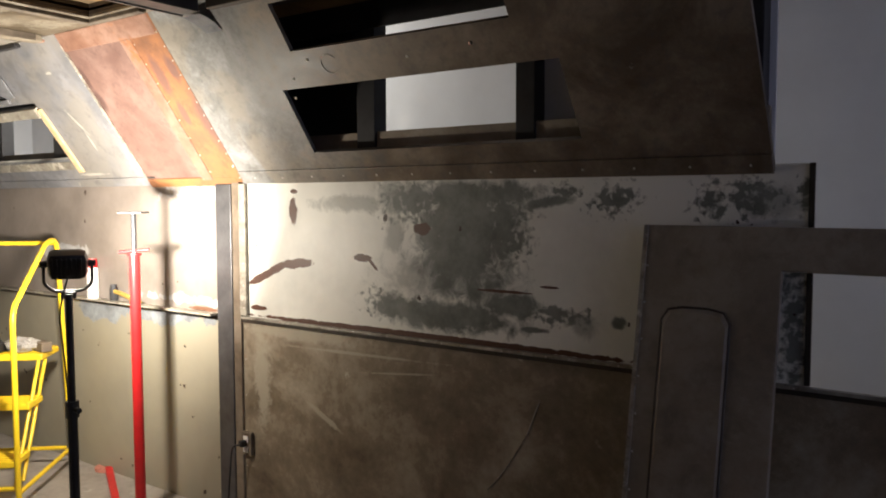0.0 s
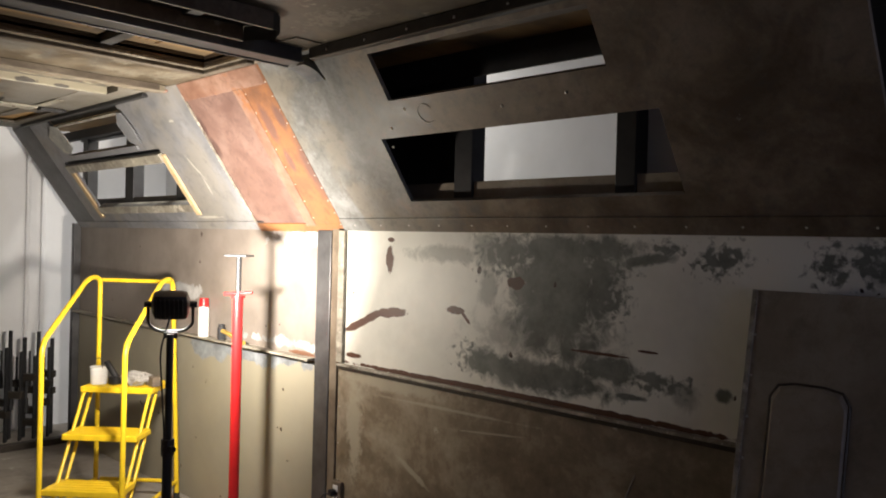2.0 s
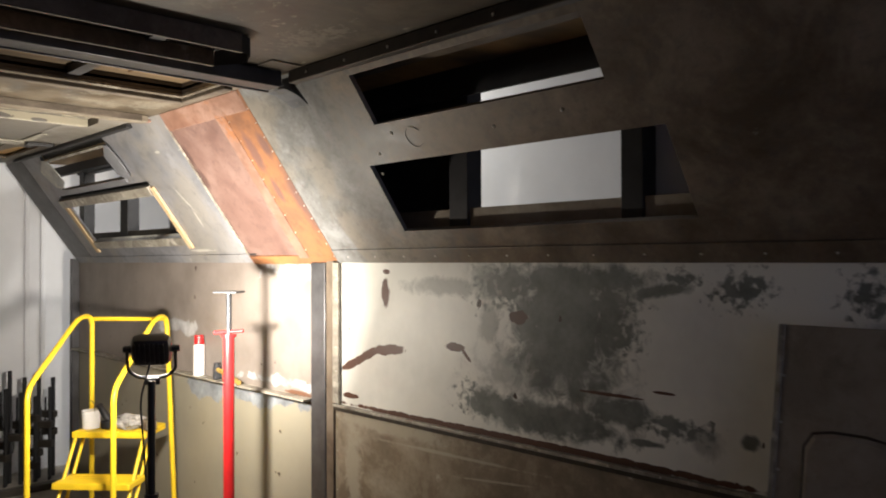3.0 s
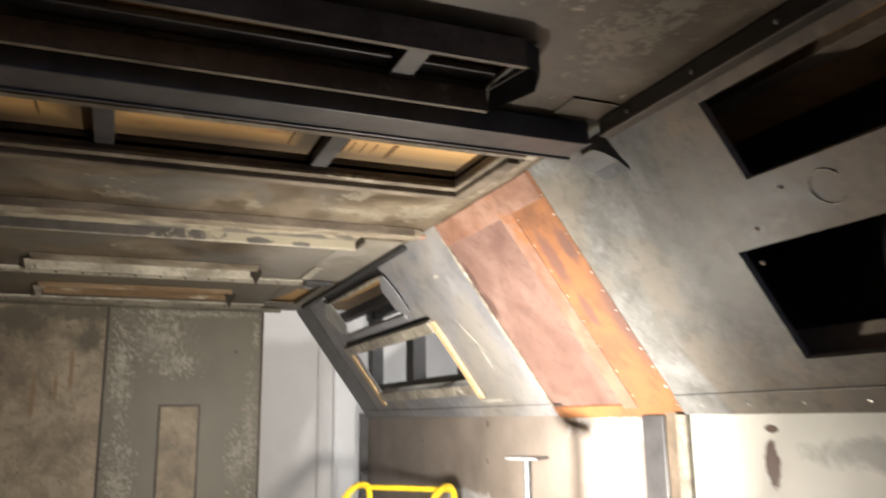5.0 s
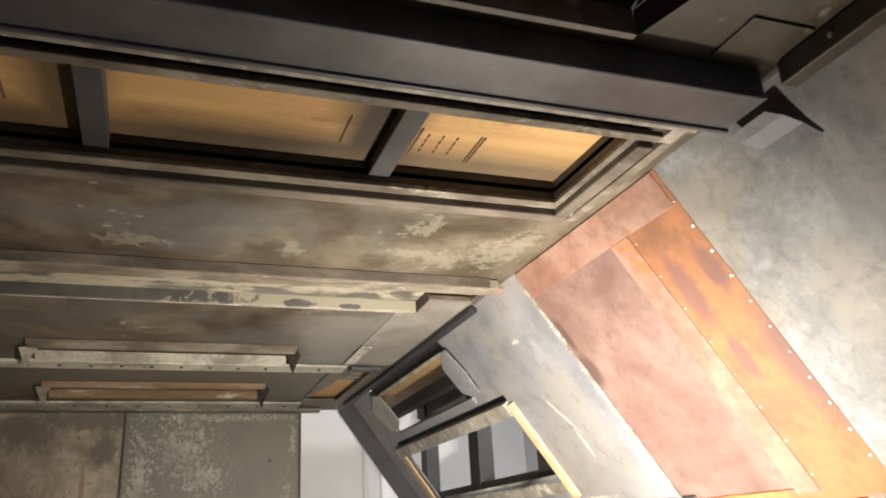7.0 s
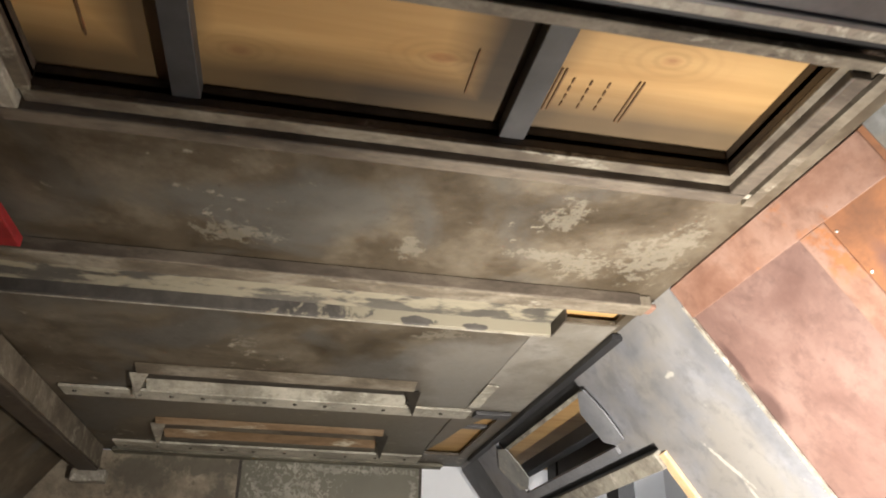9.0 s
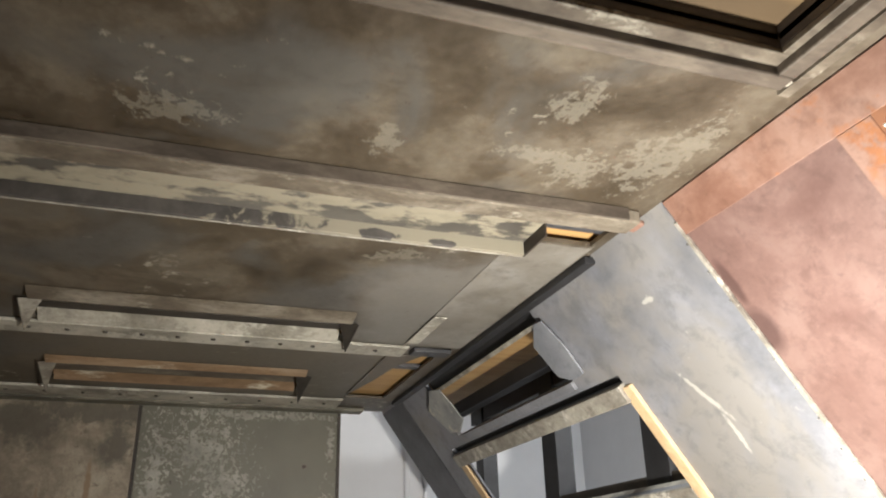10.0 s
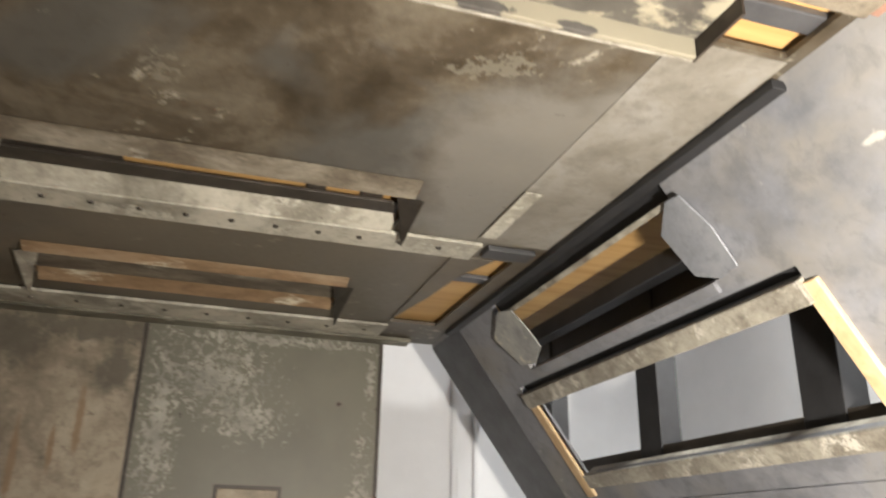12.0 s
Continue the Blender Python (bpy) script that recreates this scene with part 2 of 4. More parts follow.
def peeled(name, paint, under, rust, blobs, rust_blobs, flake=5.0, loose=0.0, soft=0.35, across="X", ragged=2.6, faint=(), specks=(), edge=0.07):
    """Painted plate whose paint has come off in patches, with rust stains."""
    mat, nt, bsdf = start_mat(name, 0.5)
    v = coords(nt)
    wob = math_of(nt, "MULTIPLY", math_of(nt, "SUBTRACT", noise_of(nt, v, flake, 10, 0.68, 0.5), 0.5), ragged)
    grain = noise_of(nt, v, 60, 4, 0.6)
    stain = noise_of(nt, v, 3.0, 5, 0.6)
    paint_col = mix_of(nt, math_of(nt, "MULTIPLY", ramp_of(nt, stain, 0.42, 0.7), soft), paint, tuple(c * 0.55 for c in paint))
    under_col = mix_of(nt, ramp_of(nt, noise_of(nt, v, 9, 8, 0.7), 0.35, 0.65), tuple(c * 0.7 for c in under), tuple(min(1, c * 1.5) for c in under))
    m = blob_mask(nt, v, blobs, math_of(nt, "ADD", wob, loose), edge, across)
    if faint:
        # thin paint through which the sheet shows
        paint_col = mix_of(nt, math_of(nt, "MULTIPLY", blob_mask(nt, v, faint, wob, 0.3, across), 0.55), paint_col, under_col)
    if specks:
        # paint lifted in many small flakes
        ws = math_of(nt, "MULTIPLY", math_of(nt, "SUBTRACT", noise_of(nt, v, 36, 5, 0.55, 0.2), 0.52), 5.0)
        m = math_of(nt, "MAXIMUM", m, blob_mask(nt, v, specks, ws, edge * 1.5, across))
    col = mix_of(nt, m, paint_col, under_col)
    if rust_blobs:
        wr = math_of(nt, "MULTIPLY", math_of(nt, "SUBTRACT", noise_of(nt, v, 22, 6, 0.6), 0.5), 1.3)
        mr = blob_mask(nt, v, rust_blobs, wr, 0.06)
        col = mix_of(nt, mr, col, mix_of(nt, stain, tuple(c * 0.55 for c in rust), rust))
    pits = ramp_of(nt, noise_of(nt, coords(nt, (1, 1, 1), (4, 4, 4)), 14, 2, 0.5), 0.735, 0.745)
    col = mix_of(nt, pits, col, (0.05, 0.03, 0.02))
    nt.links.new(col, bsdf.inputs["Base Color"])
    bump_of(nt, bsdf, math_of(nt, "ADD", math_of(nt, "MULTIPLY", grain, 0.3), math_of(nt, "MULTIPLY", m, -1.0)), 0.25, 0.0015)
    return mat


CEILING = mottled("ceiling_sheet", (0.036, 0.026, 0.014), (0.086, 0.068, 0.045), (0.178, 0.155, 0.115), 3.2, 0.55, 0.1, (0.31, 0.287, 0.225), 0.625, grime=0.22, tint=(0.092, 0.089, 0.08), flake=16, rust=(0.05, 0.037, 0.025),
                  marks=[((0.145, 0.128, 0.098), [(-5.55, 1.25, 0.65, 0.75)], "X", "Y", 0.8, 5, 0.7), ((0.20, 0.19, 0.168), [(-4.65, 1.80, 0.45, 0.28), (-4.3, 1.9, 0.25, 0.15)], "X", "Y", 1.6, 4),
                         ((0.22, 0.204, 0.16), [(-3.55, 1.94, 0.09, 0.06), (-3.46, 1.975, 0.07, 0.03), (-3.63, 1.79, 0.05, 0.05), (-3.595, 1.70, 0.02, 0.07), (-3.40, 1.67, 0.05, 0.03), (-3.62, 1.36, 0.04, 0.02),
                                                (-3.63, 0.94, 0.03, 0.06), (-4.20, 1.56, 0.03, 0.05, 0.8), (-4.42, 0.95, 0.04, 0.02), (-2.1, 1.85, 0.12, 0.05), (-1.9, 1.4, 0.10, 0.06)], "X", "Y", 9.0, 40, 0.5)])
TROUGH = mottled("flaked_cream_paint", (0.055, 0.05, 0.043), (0.092, 0.085, 0.072), (0.13, 0.12, 0.10), 3, 0.6, 0.0, (0.27, 0.245, 0.18), 0.485, flake=11, lace=False, grime=0.25, stretch=(1.5, 0.7, 1), warp=0.08, rust=(0.05, 0.04, 0.03))
GALV = mottled("galvanised_sheet", (0.10, 0.10, 0.094), (0.19, 0.194, 0.19), (0.31, 0.32, 0.325), 4.5, 0.55, 0.1, (0.5, 0.48, 0.42), 0.72, tint=(0.215, 0.195, 0.16),
               second=(-2.3, 0.18, (0.085, 0.062, 0.042), (0.16, 0.125, 0.09), (0.25, 0.21, 0.16)))
GREY = mottled("blue_grey_primer", (0.155, 0.16, 0.175), (0.22, 0.225, 0.245), (0.29, 0.295, 0.315), 3.0, 0.55, 0.1, (0.43, 0.415, 0.38), 0.66, flake=14, tint=(0.245, 0.23, 0.205),
               marks=[((0.46, 0.445, 0.40), [(-4.02, 2.03, 0.034, 0.015, -1.6), (-4.003, 1.93, 0.008, 0.045), (-3.98, 2.268, 0.025, 0.006), (-4.2, 1.76, 0.12, 0.007)], "X", "Z", 2.5, 45)])
RUST = mottled("red_oxide_plate", (0.115, 0.065, 0.054), (0.16, 0.098, 0.082), (0.205, 0.138, 0.118), 4.0, 0.6, 0.0, (0.17, 0.11, 0.092), 0.70, bump=0.3, flake=30,
               marks=[((0.06, 0.032, 0.028), [(-3.705, 2.115, 0.038, 0.048), (-3.70, 2.22, 0.015, 0.05)], "X", "Z", 0.5, 9)])
ORANGE = mottled("orange_rust_plate", (0.14, 0.064, 0.034), (0.235, 0.10, 0.042), (0.32, 0.135, 0.046), 3.2, 0.65, 0.0, (0.15, 0.07, 0.052), 0.60, bump=0.2, flake=5,
                 marks=[((0.115, 0.058, 0.05), [(-3.11, 2.18, 0.035, 0.075), (-3.10, 2.02, 0.022, 0.05), (-2.95, 1.99, 0.06, 0.13), (-3.0, 2.2, 0.03, 0.05)], "X", "Z", 1.2, 9)])
BROWN = mottled("dull_brown_steel", (0.085, 0.062, 0.042), (0.16, 0.125, 0.09), (0.25, 0.21, 0.16), 2.4, 0.55, 0.1, (0.36, 0.32, 0.26), 0.66)
BOX_BROWN = mottled("brown_box_steel", (0.12, 0.085, 0.055), (0.21, 0.16, 0.11), (0.31, 0.25, 0.18), 3.4, 0.55, 0.1, (0.4, 0.35, 0.28), 0.66)
STRUT_STEEL = plain("strut_steel", (0.055, 0.055, 0.057), 0.5, 0.2, 0.3, 9)
STEEL = plain("dark_mill_steel", (0.098, 0.098, 0.104), 0.45, 0.5, 0.3, 9)
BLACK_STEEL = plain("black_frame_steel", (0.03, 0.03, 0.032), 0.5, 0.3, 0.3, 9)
WHITE_WALL = plain("white_garage_paint", (0.74, 0.75, 0.77), 0.75, 0, 0.05, 3, 0.04)
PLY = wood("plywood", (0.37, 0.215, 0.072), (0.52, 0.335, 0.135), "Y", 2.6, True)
PINE = wood("raw_pine", (0.47, 0.32, 0.17), (0.66, 0.50, 0.30), "Z", 4)
STAINED = mottled("stained_batten", (0.065, 0.05, 0.036), (0.14, 0.118, 0.086), (0.27, 0.243, 0.19), 9, 0.65, 0, (0.31, 0.29, 0.23), 0.592, stretch=(1, 0.5, 1), flake=24, rust=(0.045, 0.034, 0.024))
RUSTY_WOOD = mottled("rust_stained_flange", (0.15, 0.095, 0.05), (0.28, 0.19, 0.11), (0.38, 0.30, 0.205), 5, 0.65, 0, (0.55, 0.5, 0.38), 0.6, stretch=(1, 0.4, 1))
CREAM = peeled("cream_painted_sheet", (0.33, 0.305, 0.235), (0.22, 0.24, 0.26), (0.25, 0.12, 0.06), [(-3.7, 1.0, 0.5, 0.06), (-4.3, 0.97, 0.25, 0.07)], [], 7, -0.1, 0.25)
WHITE_PANEL = peeled("white_painted_plate", (0.80, 0.80, 0.735), (0.15, 0.162, 0.146), (0.115, 0.046, 0.024),
                     [(-1.67, 1.45, 0.225, 0.25), (-1.66, 1.63, 0.31, 0.06), (-2.0, 1.155, 0.12, 0.055), (-1.74, 1.138, 0.31, 0.065), (-1.45, 1.20, 0.13, 0.05),
                      (-1.485, 1.54, 0.065, 0.08), (-1.30, 1.60, 0.095, 0.022, 0.15), (-1.264, 1.195, 0.075, 0.013), (-1.346, 1.12, 0.06, 0.011), (-1.01, 1.177, 0.025, 0.02)],
                     [(-2.627, 1.557, 0.026, 0.06), (-2.621, 1.651, 0.024, 0.010), (-2.853, 1.236, 0.095, 0.021, 0.4), (-2.608, 1.314, 0.11, 0.023, 0.1), (-2.745, 1.283, 0.08, 0.022, 0.4), (-2.202, 1.358, 0.055, 0.016), (-2.146, 1.336, 0.03, 0.011, -0.9),
                      (-1.874, 1.489, 0.045, 0.026), (-1.484, 1.257, 0.11, 0.006), (-1.288, 1.285, 0.042, 0.005), (-2.877, 1.085, 0.06, 0.012), (-1.9, 1.045, 1.0, 0.014), (-0.395, 1.5, 0.01, 0.12)], 14, 0.0, 0.4, "X", 2.3,
                     [(-2.25, 1.595, 0.22, 0.035), (-2.0, 1.62, 0.13, 0.07), (-2.02, 1.46, 0.05, 0.07), (-0.52, 1.60, 0.09, 0.05), (-1.75, 1.30, 0.3, 0.1), (-1.15, 1.15, 0.05, 0.04)],
                     [(-1.03, 1.61, 0.075, 0.05), (-1.22, 1.64, 0.05, 0.025), (-0.70, 1.60, 0.05, 0.06), (-0.57, 1.615, 0.075, 0.05), (-0.44, 1.22, 0.035, 0.20), (-0.42, 1.62, 0.02, 0.05), (-1.47, 1.50, 0.09, 0.11), (-1.24, 1.18, 0.10, 0.03),
                      (-2.07, 1.17, 0.10, 0.05), (-1.93, 1.60, 0.14, 0.07)], 0.26)
LEFT_PANEL = peeled("scraped_upper_sheet", (0.27, 0.235, 0.21), (0.33, 0.33, 0.335), (0.2, 0.1, 0.06),
                    [(-3.5, 1.085, 0.42, 0.03), (-3.35, 1.64, 0.3, 0.05), (-4.6, 1.3, 0.3, 0.05)], [(-3.3, 1.045, 0.12, 0.012)], 9, -0.15, 0.7, "X", 3.4)
RUST_PALE = mottled("pale_red_oxide", (0.15, 0.075, 0.05), (0.21, 0.117, 0.083), (0.28, 0.18, 0.14), 4.4, 0.6, 0.0, (0.28, 0.115, 0.045), 0.575, bump=0.25, flake=8)
LOWER_RIGHT = mottled("brown_lower_sheet", (0.11, 0.083, 0.055), (0.25, 0.205, 0.145), (0.47, 0.42, 0.325), 1.9, 0.5, 0.1, (0.46, 0.42, 0.33), 0.63, flake=13, grime=0.12,
                      marks=[((0.42, 0.385, 0.30), [(-2.6, 0.98, 0.35, 0.03), (-2.85, 0.75, 0.05, 0.25), (-2.45, 0.62, 0.10, 0.012, -0.5), (-2.2, 0.93, 0.35, 0.006, 0.02), (-2.0, 0.87, 0.2, 0.004, 0.1)], "X", "Z", 3.0, 18)])
END_PANEL = peeled("end_sheet_olive", (0.15, 0.142, 0.105), (0.235, 0.225, 0.185), (0.2, 0.1, 0.05),
                   [(1.18, 2.2, 0.20, 0.16), (0.98, 2.0, 0.07, 0.4), (1.30, 2.05, 0.16, 0.08), (1.78, 1.6, 0.05, 0.4), (1.70, 1.45, 0.06, 0.22), (1.0, 1.3, 0.09, 0.3), (1.4, 2.37, 0.5, 0.025), (1.80, 2.25, 0.02, 0.12)], [], 44.0, -0.42, 0.4, "Y", 7.0)
EDGE_OLIVE = mottled("olive_stained_strip", (0.075, 0.07, 0.05), (0.14, 0.13, 0.095), (0.24, 0.225, 0.17), 8, 0.6, 0, (0.32, 0.30, 0.235), 0.56, flake=20, stretch=(1, 0.4, 1))
CREAM_FLAKE = mottled("flaked_white_rail", (0.2, 0.186, 0.15), (0.40, 0.38, 0.315), (0.53, 0.505, 0.43), 5, 0.6, 0, (0.5, 0.48, 0.41), 0.56, flake=16, rust=(0.10, 0.08, 0.06))
END_BROWN = mottled("end_sheet_brown", (0.15, 0.122, 0.086), (0.27, 0.228, 0.165), (0.39, 0.34, 0.255), 5.0, 0.6, 0.1, (0.13, 0.105, 0.075), 0.61, flake=11, rust=(0.07, 0.05, 0.035),
                    marks=[((0.085, 0.075, 0.055), [(0.72, 2.36, 0.3, 0.05), (0.80, 2.22, 0.06, 0.14), (0.40, 2.30, 0.14, 0.10), (0.2, 1.9, 0.12, 0.2)], "Y", "Z", 3.5, 12),
                           ((0.2, 0.125, 0.065), [(0.70, 2.0, 0.014, 0.12), (0.62, 1.9, 0.01, 0.08), (0.5, 1.85, 0.012, 0.15)], "Y", "Z", 2.0, 20)])
FLANGE = peeled("half_bare_flange", (0.25, 0.228, 0.17), (0.062, 0.057, 0.051), (0.2, 0.1, 0.05), [(0.50, 2.38, 0.72, 0.05), (1.44, 2.372, 0.05, 0.014), (1.6, 2.37, 0.04, 0.01)], [], 20, 0.0, 0.3, "Y", 1.6)
LEAN_SHEET = mottled("grey_brown_door_sheet", (0.19, 0.155, 0.115), (0.28, 0.24, 0.185), (0.37, 0.33, 0.265), 2.2, 0.5, 0.1, (0.46, 0.42, 0.35), 0.66)
CONCRETE = mottled("dusty_concrete", (0.24, 0.215, 0.19), (0.34, 0.31, 0.275), (0.44, 0.41, 0.37), 1.4, 0.85, 0, (0.5, 0.47, 0.42), 0.62)
DARK_BROWN = mottled("dark_brown_steel", (0.028, 0.021, 0.016), (0.055, 0.042, 0.032), (0.10, 0.08, 0.06), 4, 0.55, 0.1, (0.2, 0.16, 0.12), 0.66)
HATCH_RAIL = mottled("dark_stained_rail", (0.05, 0.04, 0.03), (0.11, 0.09, 0.068), (0.2, 0.17, 0.13), 8, 0.65, 0, (0.34, 0.31, 0.25), 0.62, stretch=(1, 0.3, 1), flake=14)
DARK_TRIM = plain("brown_black_trim", (0.05, 0.042, 0.034), 0.5, 0.4, 0.35, 12)
LIGHT_TRIM = mottled("dull_light_trim", (0.16, 0.14, 0.115), (0.32, 0.30, 0.25), (0.45, 0.425, 0.36), 9, 0.5, 0.1, (0.58, 0.55, 0.48), 0.57, flake=22)
RIVET = plain("bright_rivet_steel", (0.6, 0.58, 0.54), 0.3, 0.9, 0.2, 30)

# ---- the garage round the car ----
GX0, GX1, GY0, GY1, GZ = -6.95, 5.0, -3.0, 3.6, 3.3
tagged(box_part("floor", (GX0 - 0.2, GY0 - 0.2, -0.2), (GX1 + 9, GY1 + 0.2, 0), CONCRETE), "dusty brown concrete garage floor", "floor", kind="structure")
tagged(box_part("wall_garage_north", (GX0 - 0.2, GY1, 0), (GX1, GY1 + 0.2, GZ), WHITE_WALL), "plain white painted garage wall", "wall", kind="structure")
tagged(box_part("wall_garage_west", (GX0 - 0.2, GY0, 0), (GX0, GY1, GZ), WHITE_WALL), "plain white painted garage wall", "wall", kind="structure")
tagged(box_part("wall_garage_south", (GX0 - 0.2, GY0 - 0.2, 0), (GX1, GY0, GZ), WHITE_WALL), "plain white painted garage wall", "wall", kind="structure")
tagged(box_part("ceiling_garage", (GX0 - 0.2, GY0 - 0.2, GZ), (GX1, GY1 + 0.2, GZ + 0.1), WHITE_WALL), "plain white garage ceiling", "ceiling", kind="structure")

# ---- the car's shell ----
YW, YC = 2.59, 1.06            # inner face of the north wall, middle of the car
XE, XW = -0.505, -6.29         # ends of the sloped sides
Y0, Z0, Y1, Z1 = 2.58, 1.70, 2.10, 2.37
SLEN = math.hypot(Y1 - Y0, Z1 - Z0)


def on_slope(x, u, d=0.0):
    """A point of the north slope: u from 0 at its foot to 1 at the ceiling, d metres behind the face."""
    return Vector((x, Y0 + (Y1 - Y0) * u + d * (Z1 - Z0) / SLEN, Z0 + (Z1 - Z0) * u - d * (Y1 - Y0) / SLEN))


def on_south(x, u, d=0.0):
    p = on_slope(x, u, d)
    return Vector((p.x, 2 * YC - p.y, p.z))


def ceiling_z(y):
    return 2.415


def on_ceiling(x, y, d=0.0):
    return Vector((x, y, ceiling_z(y) + d))


# north wall: plates, rails, column
north = thing("wall_north", label="riveted sheet metal side wall in several worn paints", category="wall", kind="structure")


def wall_plate(name, x0, x1, z0, z1, mat, label, y=YW, t=0.012):
    return box_part(name, (x0, y, z0), (x1, y + t, z1), mat, north, 0.002, label)


wall_plate("upper_plate", -2.965, -0.39, 1.035, 1.72, WHITE_PANEL, "white painted plate with peeled grey patches and rust")
wall_plate("lower_plate", -2.985, 1.6, 0.0, 1.02, LOWER_RIGHT, "dull brown bare metal plate", YW - 0.004)
wall_plate("upper_plate", -6.30, -3.17, 1.035, 1.72, LEFT_PANEL, "scraped grey-brown plate")
wall_plate("lower_plate", -6.30, -3.17, 0.0, 1.02, CREAM, "cream painted plate with scuffs")
box_part("column", (-3.168, 2.574, 0), (-3.052, 2.60, 1.69), STEEL, north, 0.004, "dark grey steel column")
box_part("column_edge", (-3.050, 2.580, 0), (-2.995, 2.60, 1.70), BROWN, north, 0.002)
box_part("edge_strip", (-2.990, 2.572, 1.04), (-2.945, 2.588, 1.69), LIGHT_TRIM, north, 0.002, "cream painted edge strip")
for x0, x1, y in ((-2.985, 1.6, 2.568), (-6.30, -3.17, 2.53)):
    box_part("dado_rail", (x0, y, 1.024), (x1, 2.592, 1.036), LIGHT_TRIM, north, 0.002, "thin flaked metal rail")
    box_part("dado_lip", (x0, 2.578, 1.006), (x1, 2.586, 1.022), DARK_TRIM, north, 0.001)
box_part("end_post", (-6.36, 2.54, 0), (-6.305, 2.66, 1.72), STEEL, north, 0.003)

# north slope
slope = thing("wall_north_slope", label="inward sloping sheet metal side with window openings", category="wall", kind="structure")
bm = bmesh.new()
sheet(bm, on_slope, (-2.955, XE), (-0.005, 1.075), [(-2.392, -1.113, 0.175, 0.548), (-2.248, -1.245, 0.742, 0.985)], 0.02)
part("slope_plate", bm, GALV, slope, "mottled galvanised plate")
bm = bmesh.new()
sheet(bm, on_slope, (-6.29, -3.72), (-0.005, 1.075), [(-5.70, -4.312, 0.205, 0.565), (-5.765, -4.30, 0.638, 0.667), (-5.60, -4.50, 0.72, 1.055)], 0.02)
part("slope_plate", bm, GREY, slope, "blue-grey primed plate with scratches")
bm = bmesh.new()
sheet(bm, lambda x, u, d: on_slope(x, u, d + 0.006), (-3.72, -3.0), (-0.06, 1.078), [], 0.02)
part("slope_plate", bm, RUST, slope, "pinkish red oxide plate")
bm = bmesh.new()
sheet(bm, lambda x, u, d: on_slope(x, u, d - 0.001), (-3.17, -2.955), (0.0, 1.07), [], 0.006)
part("rusted_strip", bm, ORANGE, slope, "bright orange rusted strip")

# south side, mirrored and plain
south = thing("wall_south", label="plain brown sheet metal side wall", category="wall", kind="structure")
box_part("lower_plate", (-6.3, 2 * YC - YW - 0.012, 0), (1.6, 2 * YC - YW, 1.72), LOWER_RIGHT, south, 0.002)
bm = bmesh.new()
sheet(bm, on_south, (-6.29, XE), (-0.005, 1.03), [], 0.02)
part("slope_plate", bm, CEILING, south)

# west end
end = thing("wall_west", label="end wall of two worn sheets with a seam", category="wall", kind="structure")
XEND = -6.29
box_part("end_plate", (XEND - 0.02, 0.893, 0), (XEND, 1.835, 2.41), END_PANEL, end, 0.002, "olive grey sheet with flaked white patches")
box_part("end_plate", (XEND - 0.02, -0.47, 0), (XEND, 0.877, 2.41), END_BROWN, end, 0.002, "brown stained sheet")
box_part("seam", (XEND - 0.02, 0.875, 0), (XEND - 0.006, 0.895, 2.40), DARK_TRIM, end)
box_part("edge", (XEND - 0.022, 1.835, 0), (XEND + 0.004, 1.85, 2.40), DARK_TRIM, end)

# ceiling
HOLES = [(-2.455, -2.213, 0.70, 1.69), (-3.124, -2.79, 0.645, 1.90), (-5.038, -4.788, 0.57, 1.566),
         (-5.87, -5.558, 0.54, 1.545), (-5.98, -5.18, 1.80, 1.99), (-4.0, -3.83, 1.85, 2.03)]
bm = bmesh.new()
sheet(bm, on_ceiling, (-6.29, XE), (2 * YC - 2.06, 2.06), HOLES, 0.012, 0.25)
tagged(part("ceiling", bm, CEILING), "stained bare metal ceiling with flaked paint", "ceiling", kind="structure")
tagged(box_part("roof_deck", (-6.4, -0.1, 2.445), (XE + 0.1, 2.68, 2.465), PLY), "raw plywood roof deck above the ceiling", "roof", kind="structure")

# ---- framing behind the slope, and beyond ----
frame_north = thing("wall_north_frame", label="black steel studs and rails behind the sloped plates", category="frame", kind="structure")
for x0, x1 in ((-6.22, -6.12), (-5.44, -5.31), (-4.67, -4.53), (-3.75, -3.65), (-2.95, -2.85), (-2.20, -2.10), (-1.415, -1.335), (-0.62, -0.54)):
    box_part("stud", (x0, 2.56, 1.73), (x1, 2.64, 2.62), BLACK_STEEL, frame_north, 0.003)
box_part("sill_rail", (-6.3, 2.565, 1.73), (-3.0, 2.60, 1.905), DARK_TRIM, frame_north, 0.003)
box_part("sill_rail", (-2.97, 2.575, 1.73), (-0.52, 2.60, 1.90), LEAN_SHEET, frame_north, 0.003, "dull grey outer rail")
# added sheet that keeps the opening's east end as dim as the shaded wall
box_part("shade_sheet", (-1.40, 2.645, 1.73), (-0.52, 2.655, 2.6), WHITE_WALL, frame_north, 0.002, "pale grey sheet in place of the dim garage wall")
# black sheet for the shadow beside the bright part of the garage wall
box_part("shade_sheet", (-3.72, 2.645, 1.73), (-2.115, 2.655, 2.6), BLACK_STEEL, frame_north, 0.002)
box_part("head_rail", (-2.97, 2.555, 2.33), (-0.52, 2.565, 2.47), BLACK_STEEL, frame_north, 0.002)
box_part("head_rail", (-6.3, 2.57, 2.36), (-3.0, 2.63, 2.47), BLACK_STEEL, frame_north, 0.003)
box_part("purlin", (-6.25, 2.28, 2.30), (-3.0, 2.33, 2.36), BLACK_STEEL, frame_north, 0.003)
